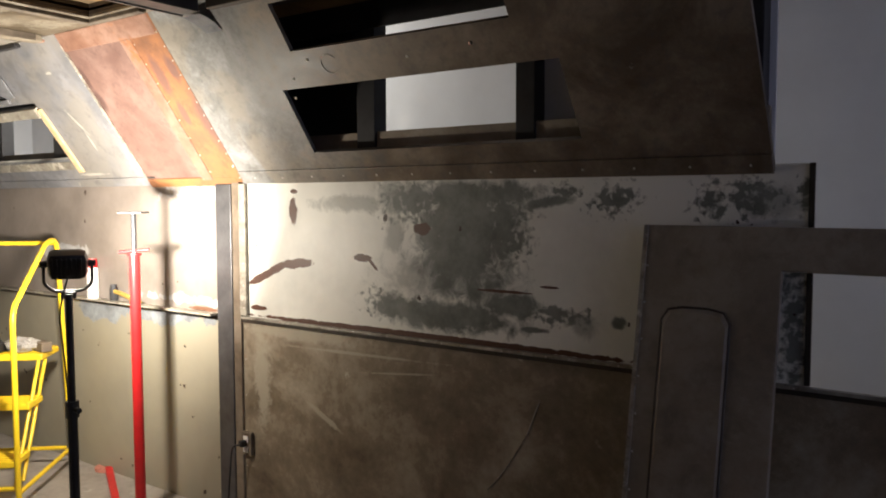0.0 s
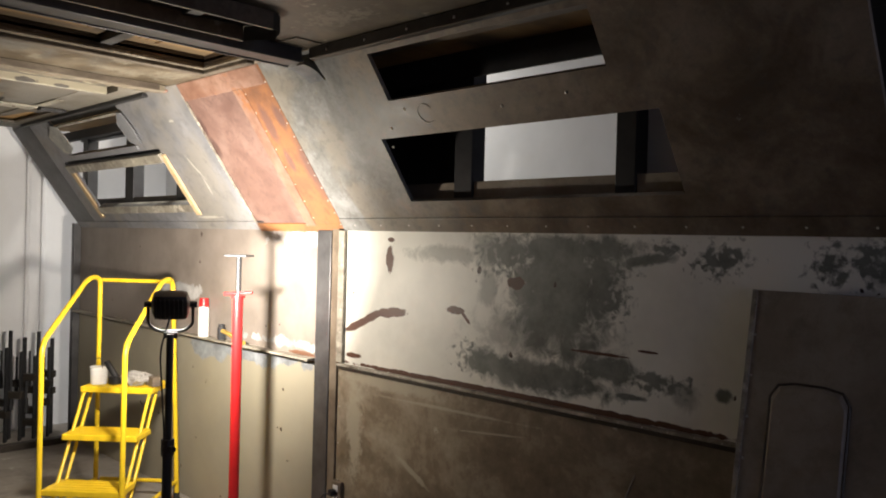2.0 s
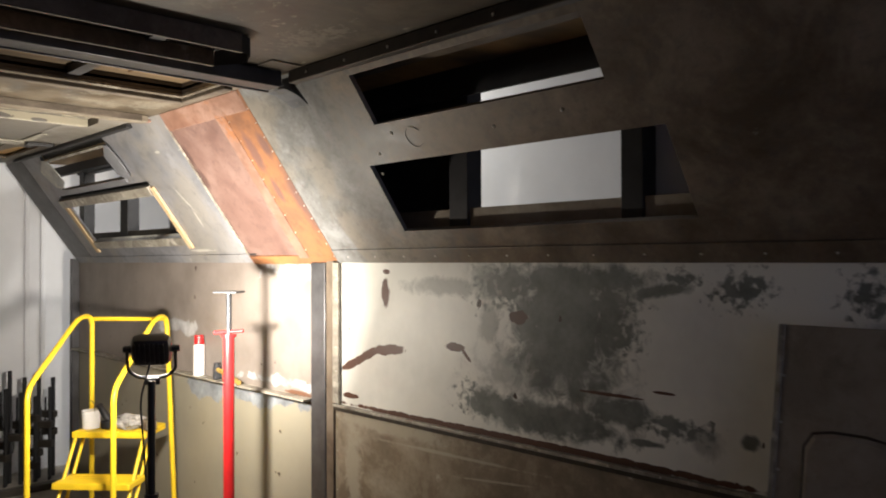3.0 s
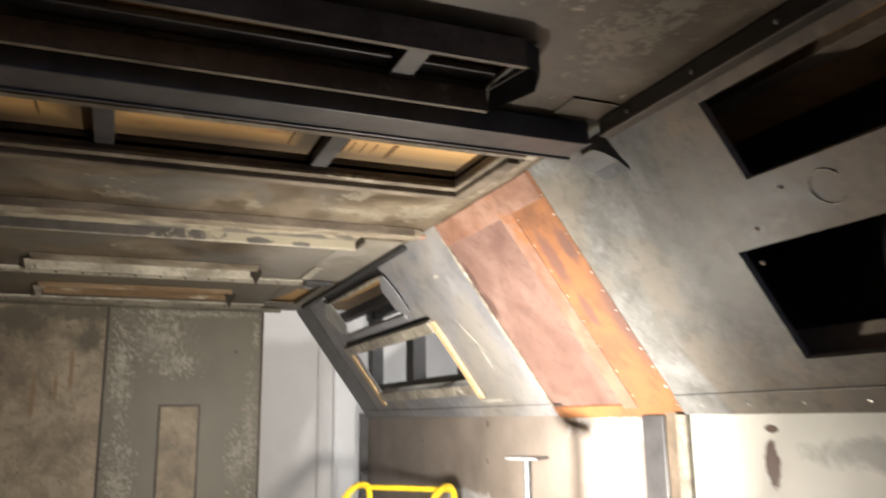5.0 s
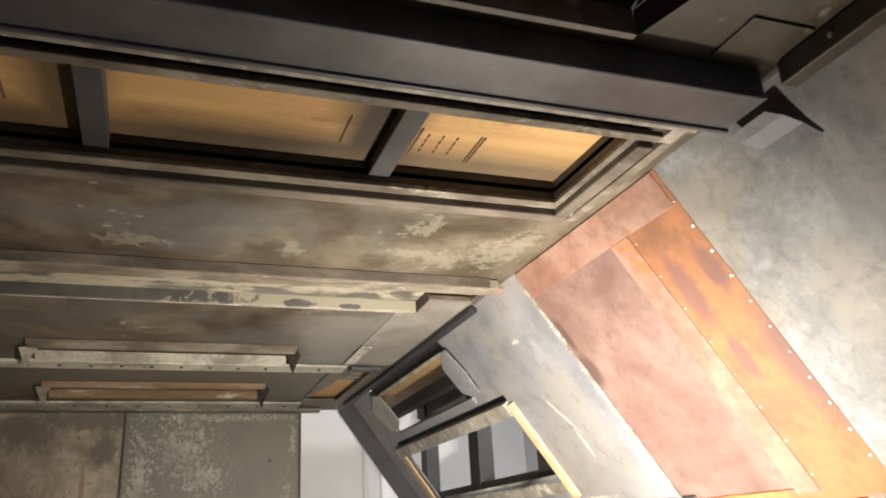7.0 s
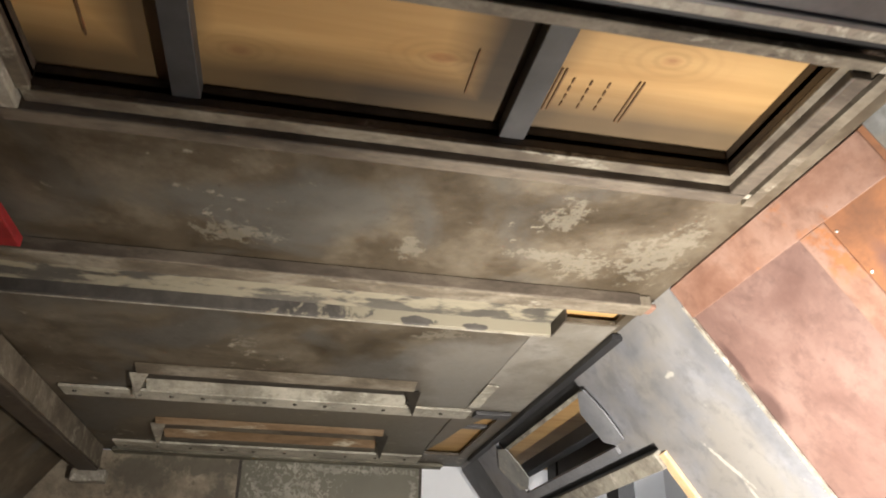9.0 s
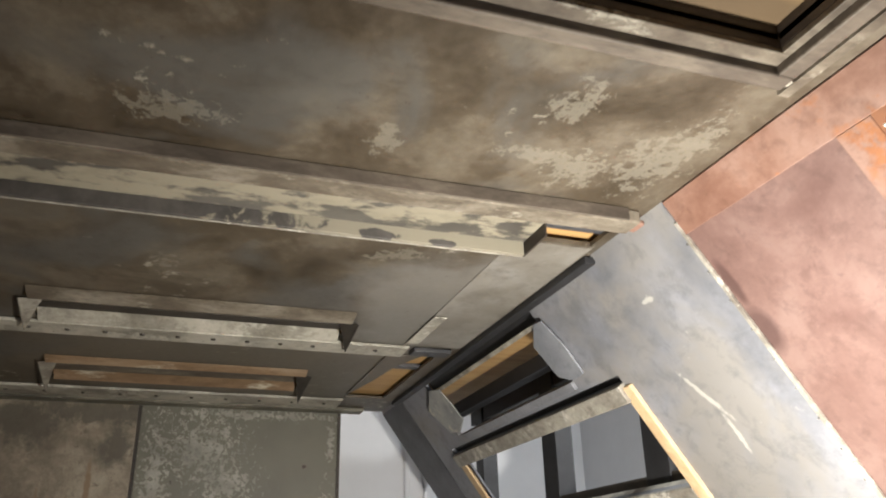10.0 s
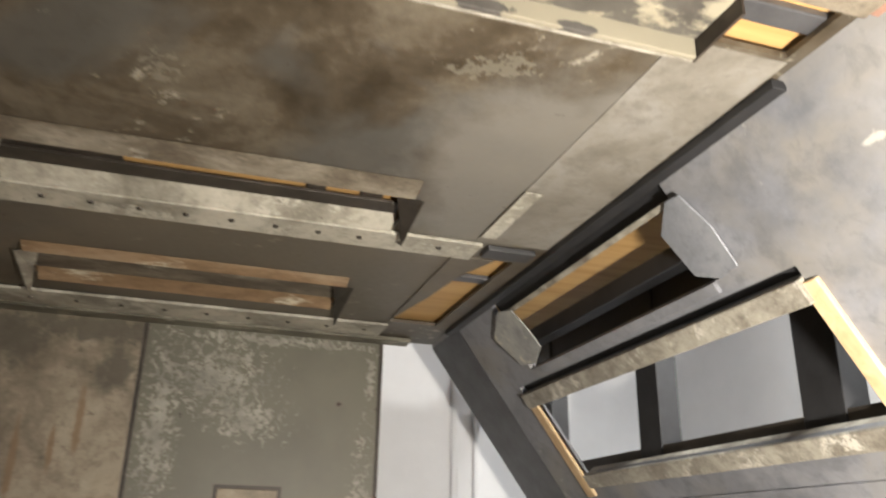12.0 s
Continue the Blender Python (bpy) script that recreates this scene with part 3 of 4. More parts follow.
box_part("purlin", (-6.25, 2.36, 2.14), (-3.9, 2.42, 2.20), BLACK_STEEL, frame_north, 0.003)
box_part("purlin", (-2.9, 2.26, 2.42), (-0.52, 2.32, 2.48), BROWN, frame_north, 0.003)
for k in range(8):
    x = -6.2 + 0.75 * k
    box_part("rafter", (x, 0.0, 2.428), (x + 0.05, 2.2, 2.444), STEEL, frame_north, 0.003)

# ---- trim of the north slope ----
def slope_box(bm, x0, x1, u0, u1, d0, d1):
    """A block lying on the slope, from depth d0 to d1 (negative is proud)."""
    vs = [bm.verts.new(on_slope(x, u, d)) for d in (d0, d1) for x, u in ((x0, u0), (x1, u0), (x1, u1), (x0, u1))]
    for f in ((3, 2, 1, 0), (4, 5, 6, 7), (0, 1, 5, 4), (1, 2, 6, 5), (2, 3, 7, 6), (3, 0, 4, 7)):
        bm.faces.new([vs[i] for i in f])


def slope_part(name, x0, x1, u0, u1, d0, d1, mat, parent, label="", bevel=0.002):
    bm = bmesh.new()
    slope_box(bm, x0, x1, u0, u1, d0, d1)
    bmesh.ops.recalc_face_normals(bm, faces=bm.faces)
    if bevel:
        bmesh.ops.bevel(bm, geom=list(bm.edges), offset=bevel, segments=2, profile=0.5, affect="EDGES")
    return part(name, bm, mat, parent, label)


slope_part("foot_flange", -2.95, XE, -0.01, 0.075, -0.008, 0.0, GALV, slope, "dull brown riveted flange")
slope_part("foot_flange", -6.29, -3.715, -0.01, 0.055, -0.008, 0.0, GREY, slope)
slope_part("rust_border", -3.715, -2.97, 0.955, 1.07, -0.003, 0.006, RUST_PALE, slope, "pale worn border")
slope_part("rust_border", -3.25, -3.17, 0.02, 0.955, -0.004, 0.006, RUST_PALE, slope, "pale worn border")
slope_part("rust_foot", -3.715, -3.0, -0.06, 0.035, -0.002, 0.006, ORANGE, slope)
slope_part("joint", -3.725, -3.714, 0.0, 1.0, -0.004, 0.004, LIGHT_TRIM, slope, bevel=0.001)
slope_part("end_frame", -6.30, -5.95, 0.0, 1.05, -0.003, -0.0005, STEEL, slope, "dark grey end frame")
# black bar in place of an open slit, whose shaded inside it stands for
box_part("slit_dark_bar", (-6.02, 2.045, 2.392), (-4.06, 2.078, 2.412), BLACK_STEEL, slope, 0.002)

win = thing("window_1", label="small window opening framed with flaked metal and raw pine slats", category="window", kind="structure")
slope_part("head_bar", -5.745, -4.30, 0.565, 0.636, -0.025, 0.03, LIGHT_TRIM, win, "flaked grey-white bar", 0.004)
# black backing gives the gap over the bar its shadow by colour
slope_part("gap_shadow_strip", -5.77, -4.29, 0.630, 0.675, 0.024, 0.03, BLACK_STEEL, win)
slope_part("sill_bar", -5.70, -4.312, 0.14, 0.205, -0.012, 0.05, LIGHT_TRIM, win, "flaked grey-white bar", 0.004)
slope_part("pine_slat", -4.312, -4.264, 0.115, 0.622, -0.012, 0.010, PINE, win, "raw pine slat", 0.003)
slope_part("pine_slat", -5.755, -5.70, 0.10, 0.600, -0.012, 0.012, PINE, win, "raw pine slat", 0.003)

slot = thing("window_2", label="narrow slot opening with cut octagonal metal tabs", category="opening", kind="structure")


TAB_GREY = mottled("pale_cut_sheet", (0.16, 0.168, 0.186), (0.21, 0.218, 0.238), (0.265, 0.275, 0.292), 5, 0.5, 0.1, (0.62, 0.55, 0.4), 0.64, flake=20)
TAB_PALE = mottled("pale_flaked_tab", (0.22, 0.225, 0.22), (0.33, 0.335, 0.325), (0.42, 0.42, 0.39), 6, 0.5, 0.1, (0.55, 0.52, 0.42), 0.58, flake=24)


def tab(pts, mat):
    """A cut sheet tab standing proud of the slope, with a rolled-over edge."""
    bm = bmesh.new()
    rings = [[bm.verts.new(on_slope(x, u, d)) for x, u in pts] for d in (-0.022, -0.016)]
    bm.faces.new(rings[0][::-1])
    bm.faces.new(rings[1])
    n = len(pts)
    for i in range(n):
        j = (i + 1) % n
        bm.faces.new((rings[0][i], rings[0][j], rings[1][j], rings[1][i]))
    bmesh.ops.recalc_face_normals(bm, faces=bm.faces)
    bmesh.ops.bevel(bm, geom=list(bm.edges), offset=0.0015, segments=1, profile=0.5, affect="EDGES")
    return part("tab", bm, mat, slot, "grey octagonal metal tab")


tab([(-4.496, 0.988), (-4.446, 0.983), (-4.415, 0.86), (-4.417, 0.733), (-4.486, 0.722), (-4.556, 0.760), (-4.575, 0.912)], TAB_GREY)
tab([(-5.539, 1.006), (-5.444, 0.982), (-5.415, 0.88), (-5.408, 0.788), (-5.503, 0.740), (-5.603, 0.756), (-5.680, 0.913)], TAB_PALE)
slope_part("slot_lip", -5.50, -4.50, 0.970, 0.990, -0.010, 0.02, LIGHT_TRIM, slot)
# black strip added so that the top of the slot looks dark inside
slope_part("slot_shadow_strip", -5.60, -4.50, 0.990, 1.056, 0.022, 0.03, BLACK_STEEL, slot)
slope_part("slot_sill", -5.52, -4.53, 0.685, 0.72, -0.012, 0.03, GREY, slot)


def rivets(name, places, normal, parent, r=0.004):
    """A row of small domed heads, one mesh."""
    bm = bmesh.new()
    for p in places:
        m = Matrix.Translation(p) @ Vector(normal).to_track_quat("Z", "Y").to_matrix().to_4x4() @ Matrix.Diagonal((1, 1, 0.5, 1))
        bmesh.ops.create_icosphere(bm, subdivisions=1, radius=r, matrix=m)
    return tagged(part(name, bm, RIVET, parent), kind="stuff")


SN = on_slope(0, 0, -1) - on_slope(0, 0, 0)
rivets("rivets", [on_slope(-2.85 + 0.19 * k, 0.03, -0.008) for k in range(13)], SN, slope, 0.005)
rivets("rivets", [on_slope(-2.965, 0.03 + 0.085 * k, -0.002) for k in range(12)] + [on_slope(-3.16, 0.08 + 0.12 * k, -0.002) for k in range(8)], SN, slope)
rivets("rivets", [on_slope(-3.73, 0.03 + 0.1 * k, -0.002) for k in range(10)], SN, slope, 0.003)
rivets("rivets", [Vector((-2.96, 2.571, 1.08 + 0.11 * k)) for k in range(6)] + [Vector((-3.185, YW, 0.1 + 0.22 * k)) for k in range(5)]
       + [Vector((-2.972, YW - 0.004, 0.1 + 0.18 * k)) for k in range(5)], (0, -1, 0), north)
rivets("rivets", [Vector((-2.9 + 0.095 * k, 2.566, 1.030)) for k in range(27)], (0, -1, 0), north, 0.003)

# sheet corner bent away from the slope beside the channel
bm = bmesh.new()
for k, (u, d) in enumerate(((0.905, -0.004), (0.95, -0.008), (0.99, -0.02), (1.02, -0.035))):
    for x in (-2.66 - 0.02 * k, -2.554 - 0.015 * k):
        bm.verts.new(on_slope(x, u, d))
bm.verts.ensure_lookup_table()
for k in range(3):
    bm.faces.new((bm.verts[2 * k], bm.verts[2 * k + 1], bm.verts[2 * k + 3], bm.verts[2 * k + 2]))
bmesh.ops.solidify(bm, geom=list(bm.faces), thickness=0.003)
part("bent_corner", bm, TAB_GREY, slope, "bent pale metal corner")

# ---- things on the ceiling ----
def prism(name, pts, y0, y1, mat, parent, label=""):
    """A folded sheet or plate drawn as an outline in (x, z), run from y0 to y1."""
    bm = bmesh.new()
    rings = [[bm.verts.new((x, y, z)) for x, z in pts] for y in (y0, y1)]
    n = len(pts)
    bm.faces.new(rings[0])
    bm.faces.new(rings[1][::-1])
    for i in range(n):
        j = (i + 1) % n
        bm.faces.new((rings[0][j], rings[0][i], rings[1][i], rings[1][j]))
    bmesh.ops.recalc_face_normals(bm, faces=bm.faces)
    return part(name, bm, mat, parent, label)


def recess(near, far, tip, y0, y1, near_mat, far_mat, label):
    """A light recess in the ceiling: a low near strip, a slanted far face running up to the deck, and bent pointed end flaps."""
    base = thing("ceiling_recess", label=label, category="recess", group="ceiling recesses")
    (na, nb), (fa, fb) = near, far
    prism("near_strip", [(na, 2.413), (nb, 2.396), (nb - 0.004, 2.401), (na - 0.004, 2.4145)], y0, y1, near_mat, base)
    prism("far_face", [(fa, 2.404), (fb, 2.436), (fb + 0.003, 2.440), (fa - 0.002, 2.409)], y0, y1, far_mat, base)
    # the flap turned from the lamp is coloured dark, its lit twin pale
    for y, side, mat, text in ((y1, 1, DARK_TRIM, "pointed end flap, coloured dark for its unlit face"), (y0, -1, LIGHT_TRIM, "flaked end flap, coloured pale for its lit face")):
        bm = bmesh.new()
        edge = [(nb - 0.012, y + 0.025 * side, 2.400), (tip, y + 0.036 * side, 2.376), (fa + 0.10, y - 0.002 * side, 2.405), (nb - 0.045, y - 0.036 * side, 2.416)]
        rings = [[bm.verts.new((x, yy + d * side, z)) for x, yy, z in edge] for d in (0.0, 0.004)]
        bm.faces.new(rings[0])
        bm.faces.new(rings[1][::-1])
        for i in range(4):
            bm.faces.new((rings[0][i - 1], rings[0][i], rings[1][i], rings[1][i - 1]))
        bmesh.ops.recalc_face_normals(bm, faces=bm.faces)
        part("end_flap", bm, mat, base, text)
    return base


recess((-4.708, -4.785), (-5.036, -4.965), -5.062, 0.575, 1.56, STAINED, CREAM_FLAKE, "long flanged ceiling recess in flaked cream paint")
rusty = recess((-5.50, -5.556), (-5.868, -5.80), -5.985, 0.545, 1.54, RUSTY_WOOD, RUSTY_WOOD, "long flanged ceiling recess in orange rust stains")
box_part("back_board", (-5.80, 0.545, 2.430), (-5.57, 1.54, 2.436), STAINED, rusty, 0.001, "brown stained back board")

near_recess = thing("ceiling_recess", label="dark steel collar of a long ceiling recess with a clipped end", category="recess", group="ceiling recesses")
for name, lo, hi in (("near_flange", (-2.213, 0.70, 2.357), (-2.205, 1.66, 2.4145)), ("far_flange", (-2.466, 0.70, 2.366), (-2.456, 1.695, 2.4145)),
                     ("end_flange", (-2.46, 0.692, 2.36), (-2.21, 0.70, 2.4145))):
    box_part(name, lo, hi, BOX_BROWN, near_recess, 0.002)
bm = bmesh.new()
vs = [bm.verts.new(v) for v in ((-2.208, 1.66, 2.357), (-2.208, 1.66, 2.414), (-2.235, 1.705, 2.414), (-2.225, 1.70, 2.353), (-2.30, 1.730, 2.414), (-2.290, 1.724, 2.347), (-2.462, 1.700, 2.414), (-2.462, 1.697, 2.364))]
for f in ((0, 1, 2, 3), (3, 2, 4, 5), (5, 4, 6, 7)):
    bm.faces.new([vs[i] for i in f])
bmesh.ops.solidify(bm, geom=list(bm.faces), thickness=0.004)
part("clipped_end", bm, STEEL, near_recess, "bent steel end plate with a pale edge")
box_part("rim", (-2.468, 0.70, 2.362), (-2.454, 1.695, 2.366), STAINED, near_recess, 0.001)
box_part("rim", (-2.216, 0.70, 2.353), (-2.203, 1.66, 2.357), STAINED, near_recess, 0.001)
box_part("brace", (-2.455, 1.455, 2.405), (-2.213, 1.505, 2.43), STRUT_STEEL, near_recess, 0.002)

channel = thing("steel_channel", label="dark grey steel channel across the ceiling", category="beam")
box_part("web", (-2.674, 0.04, 2.362), (-2.556, 2.035, 2.369), STEEL, channel, 0.002)
box_part("flange", (-2.560, 0.04, 2.354), (-2.548, 2.02, 2.413), STEEL, channel, 0.003)
box_part("flange", (-2.684, 0.04, 2.356), (-2.672, 2.04, 2.413), STEEL, channel, 0.003)

hatch = thing("roof_hatch", label="stained rectangular hatch frame open to a plywood deck", category="hatch")
for lo, hi in (((-3.195, 0.590, 2.370), (-3.158, 1.952, 2.4145)), ((-3.158, 1.916, 2.370), (-2.792, 1.952, 2.4145)), ):
    box_part("outer_rail", lo, hi, HATCH_RAIL, hatch, 0.004)
box_part("outer_rail", (-3.158, 0.590, 2.370), (-2.792, 0.625, 2.4145), LIGHT_TRIM, hatch, 0.004, "pale worn rail")
box_part("inner_bar", (-2.793, 0.60, 2.384), (-2.766, 1.962, 2.398), STAINED, hatch, 0.003, "flaked narrow bar")
box_part("outer_strip", (-2.716, 0.60, 2.370), (-2.692, 1.995, 2.380), LIGHT_TRIM, hatch, 0.002, "flaked pale strip")
box_part("corner_plate", (-2.792, 1.963, 2.386), (-2.692, 1.994, 2.394), LIGHT_TRIM, hatch, 0.002)
# flat black strip stands in for the shade of a deeper groove
box_part("groove", (-2.766, 0.60, 2.406), (-2.716, 1.96, 2.4125), BLACK_STEEL, hatch, 0.001)
for lo, hi in (((-3.157, 0.63, 2.388), (-3.124, 1.918, 2.400)), ((-3.124, 1.900, 2.388), (-2.793, 1.918, 2.400)), ((-3.124, 0.625, 2.388), (-2.793, 0.648, 2.400))):
    box_part("inner_ledge", lo, hi, STAINED, hatch, 0.002)
for lo, hi in (((-3.134, 0.645, 2.40), (-3.124, 1.90, 2.444)), ((-2.79, 0.645, 2.40), (-2.78, 1.90, 2.444)),
               ((-3.124, 1.90, 2.40), (-2.79, 1.91, 2.444)), ((-3.124, 0.636, 2.40), (-2.79, 0.645, 2.444))):
    box_part("upstand", lo, hi, DARK_BROWN, hatch, 0.001)
for y in (0.868, 1.443):
    box_part("strut", (-3.124, y, 2.412), (-2.79, y + 0.048, 2.4445), STRUT_STEEL, hatch, 0.002, "grey steel strut")
box_part("edge_bead", (-3.215, 0.590, 2.400), (-3.198, 2.0, 2.412), LIGHT_TRIM, hatch, 0.001)
box_part("edge_bead", (-3.24, 1.992, 2.398), (-2.70, 2.016, 2.412), STAINED, hatch, 0.001)
# stamped lines and lettering too faint to read, on the deck
INK = plain("faded_ink", (0.12, 0.065, 0.026), 0.8)
stamp = thing("deck_stamp", label="faded brown stamp marks on the plywood deck", category="marking")
for x, y, dx, w in ((-3.065, 1.507, 0.115, 0.003), (-3.065, 1.515, 0.115, 0.003), (-3.075, 1.648, 0.118, 0.003), (-3.075, 1.656, 0.118, 0.003), (-3.048, 1.362, 0.113, 0.003), (-3.03, 0.740, 0.12, 0.004)):
    box_part("line", (x, y, 2.4418), (x + dx, y + w, 2.4445), INK, stamp)
bm = bmesh.new()
for i in range(3):
    for j in range(4):
        box(bm, (-3.05 + 0.022 * j, 1.535 + 0.032 * i, 2.4422), (-3.05 + 0.022 * j + 0.013, 1.535 + 0.032 * i + 0.003, 2.4445))
tagged(part("lettering", bm, INK, stamp), kind="stuff")

batten = thing("ceiling_batten", label="stained light batten across the ceiling", category="batten")
box_part("strip", (-3.836, 0.03, 2.380), (-3.765, 2.035, 2.4135), STAINED, batten, 0.005)
box_part("side_strip", (-3.764, 0.03, 2.382), (-3.758, 2.0, 2.4135), HATCH_RAIL, batten, 0.001, "dark brown stained side")
box_part("end_block", (-3.828, 2.036, 2.384), (-3.780, 2.056, 2.398), RUST_PALE, batten, 0.004, "rusted end")
trough = thing("ceiling_trough", label="open ceiling channel in badly flaked cream paint", category="trim")
box_part("face", (-3.988, 0.03, 2.398), (-3.846, 1.828, 2.404), TROUGH, trough, 0.002)
box_part("side", (-4.000, 0.03, 2.363), (-3.989, 1.828, 2.4135), FLANGE, trough, 0.002, "half bare flange")
# black strip puts the dark of the gap beside the batten into colour
box_part("joint", (-3.848, 0.03, 2.392), (-3.838, 1.83, 2.397), BLACK_STEEL, trough, 0.001)
box_part("side_lip", (-4.006, 0.03, 2.3615), (-4.001, 1.828, 2.367), LIGHT_TRIM, trough, 0.001)
prism("end_plate", [(-4.004, 2.364), (-3.87, 2.366), (-3.87, 2.4135), (-4.004, 2.4135)], 1.829, 1.834, DARK_BROWN, trough, "dark olive end plate")


def bolted_rail(x0, x1, y0, y1, z, step, label):
    rail = thing("ceiling_rail", label=label, category="rail", group="bolted ceiling rails")
    box_part("bar", (x0, y0, z), (x1, y1, z + 0.012), CREAM_FLAKE, rail, 0.003)
    box_part("lip", (x0 - 0.012, y0, z + 0.006), (x0, y1, z + 0.02), DARK_TRIM, rail, 0.001)
    n = int((y1 - y0 - 0.08) / step)
    for k in range(n + 1):
        bm = bmesh.new()
        cyl(bm, (0, 0, 0), (0, 0, -0.005), 0.009, 0.007, 8)
        bolt = part("bolt", bm, DARK_TRIM, rail)
        bolt.location = ((x0 + x1) / 2 + 0.008, y0 + 0.05 + k * step, z)


bolted_rail(-5.168, -5.042, 0.255, 1.84, 2.401, 0.118, "flaked white ceiling rail with a row of bolts")
bolted_rail(-6.185, -6.005, 0.286, 1.80, 2.401, 0.154, "flaked white ceiling rail with bolts along the end wall")
bm = bmesh.new()
box(bm, (-6.286, 0.25, 2.394), (-6.200, 1.95, 2.412), 0.004)
tagged(part("end_trim", bm, EDGE_OLIVE), "dull olive stained strip along the top of the end wall", "trim")
bm = bmesh.new()
TORN = ((-5.17, 1.79), (-5.17, 1.925), (-5.34, 1.872), (-5.62, 1.842), (-5.93, 1.79))
low, high = ([bm.verts.new((x, y, z)) for x, y in TORN] for z in (2.409, 2.4125))
bm.faces.new(low)
bm.faces.new(high[::-1])
for i in range(5):
    bm.faces.new((low[i], low[i - 1], high[i - 1], high[i]))
bmesh.ops.recalc_face_normals(bm, faces=bm.faces)
tagged(part("torn_sheet", bm, CEILING), "torn edge of stained ceiling sheet beside bare plywood", "sheet")

bm = bmesh.new()
box(bm, (-4.99, 1.812, 2.405), (-4.67, 1.858, 2.4085), 0.001)
tagged(part("patch_plate", bm, CREAM_FLAKE), "small bright patch plate screwed to the ceiling", "plate")
bm = bmesh.new()
box(bm, (-5.12, 1.86, 2.395), (-5.05, 2.01, 2.412), 0.003)
tagged(part("bracket_strip", bm, STRUT_STEEL), "short dark steel strip at the ceiling edge", "bracket")
bm = bmesh.new()
box(bm, (-2.52, 2.03, 2.366), (-0.52, 2.066, 2.412), 0.004)
corner = tagged(part("corner_rail", bm, DARK_TRIM), "dark bolted rail along the ceiling edge", "rail")
rivets("rivets", [Vector((-2.4 + 0.23 * k, 2.029, 2.388)) for k in range(8)], (0, -1, 0), corner, 0.006)
bm = bmesh.new()
box(bm, (-2.53, 1.90, 2.410), (-2.42, 2.025, 2.4135), 0.001)
tagged(part("patch_plate", bm, CEILING), "stained square patch plate on the ceiling", "plate")

header = thing("header_beam", label="brown square steel beam along the ceiling edge", category="beam")
# dark tube and pale north side colour in how the lamp lights the beam
box_part("tube", (-6.22, 0.11, 2.29), (-0.55, 0.205, 2.375), DARK_BROWN, header, 0.006)
box_part("lit_side", (-6.20, 0.206, 2.305), (-0.55, 0.212, 2.41), STAINED, header, 0.001, "pale stained sheet for the beam's lamplit side")
box_part("bracket", (-6.288, 0.08, 2.24), (-6.21, 0.24, 2.30), LIGHT_TRIM, header, 0.004)
box_part("end_cap", (-6.225, 0.115, 2.285), (-6.218, 0.205, 2.37), BLACK_STEEL, header, 0.001)

# end wall: raised blank and trims
blank = thing("end_wall_blank", label="tall narrow cover plate with a dark outline on the end wall", category="plate")
box_part("outline", (XEND, 1.212, 0.72), (XEND + 0.004, 1.468, 1.79), DARK_TRIM, blank)
box_part("cover", (XEND + 0.004, 1.226, 0.735), (XEND + 0.012, 1.454, 1.776), END_BROWN, blank, 0.004, "paler brown cover plate")

# round scrape on the strip between the two openings
bm = bmesh.new()
ring = [on_slope(-2.075 + 0.04 * math.cos(a), 0.655 + 0.048 * math.sin(a), -0.0015) for a in [radians(30 + 11 * k) for k in range(26)]]
sweep(bm, ring, 0.0013, 6)
part("round_scrape", bm, LIGHT_TRIM, slope, "bright round scrape")
rivets("rivets", [on_slope(-2.3, 0.60, -0.001), on_slope(-2.34, 0.5, -0.001), on_slope(-1.7, 0.64, -0.001), on_slope(-1.42, 0.66, -0.001), on_slope(-2.18, 0.69, -0.001)], SN, slope, 0.007)

# dark blocks seen through the flaked recess, and a smooth plate along the ceiling edge
for y0, y1 in ((0.58, 0.86), (1.30, 1.35), (1.44, 1.50)):
    box_part("dark_block", (-4.96, y0, 2.437), (-4.79, y1, 2.4445), DARK_TRIM, frame_north, 0.001)
box_part("inner_batten", (-4.962, 0.58, 2.4285), (-4.895, 1.555, 2.436), DARK_TRIM, frame_north, 0.001)
EDGE_GREY = mottled("smooth_edge_plate", (0.16, 0.145, 0.118), (0.23, 0.215, 0.185), (0.295, 0.283, 0.262), 3.5, 0.5, 0.1, (0.33, 0.30, 0.25), 0.66)
bm = bmesh.new()
box(bm, (-5.035, 1.815, 2.4125), (-4.012, 2.04, 2.4147), 0.0)
tagged(part("edge_plate", bm, EDGE_GREY), "smooth grey plate along the ceiling edge", "plate")
box_part("edge_trim", (-0.405, 2.578, 1.04), (-0.388, 2.588, 1.72), DARK_TRIM, north, 0.001)
bm = bmesh.new()
sweep(bm, rounded([(-1.319, 2.585, 0.855), (-1.379, 2.585, 0.704), (-1.466, 2.585, 0.566), (-1.551, 2.585, 0.462)], 0.05), 0.003, 6)
part("scrape", bm, LIGHT_TRIM, north, "pale scrape")

# ---- loose things ----
YELLOW = plain("yellow_enamel", (0.78, 0.55, 0.02), 0.35, 0.0, 0.12, 14)
RED = plain("red_enamel", (0.55, 0.018, 0.02), 0.35, 0.0, 0.15, 14)
# darker copy of the red, with the head block's lack of light in it
DARK_RED = plain("unlit_red_enamel", (0.24, 0.014, 0.016), 0.5, 0.0, 0.3, 14)
SCREW = plain("bright_screw_steel", (0.04, 0.042, 0.047), 0.65, 0.1, 0.2, 40)
JACK_STEEL = plain("bright_jack_steel", (0.07, 0.073, 0.08), 0.4, 0.5, 0.25, 40)
BLACK_PLASTIC = plain("black_plastic", (0.014, 0.014, 0.015), 0.45, 0.0, 0.3, 30)
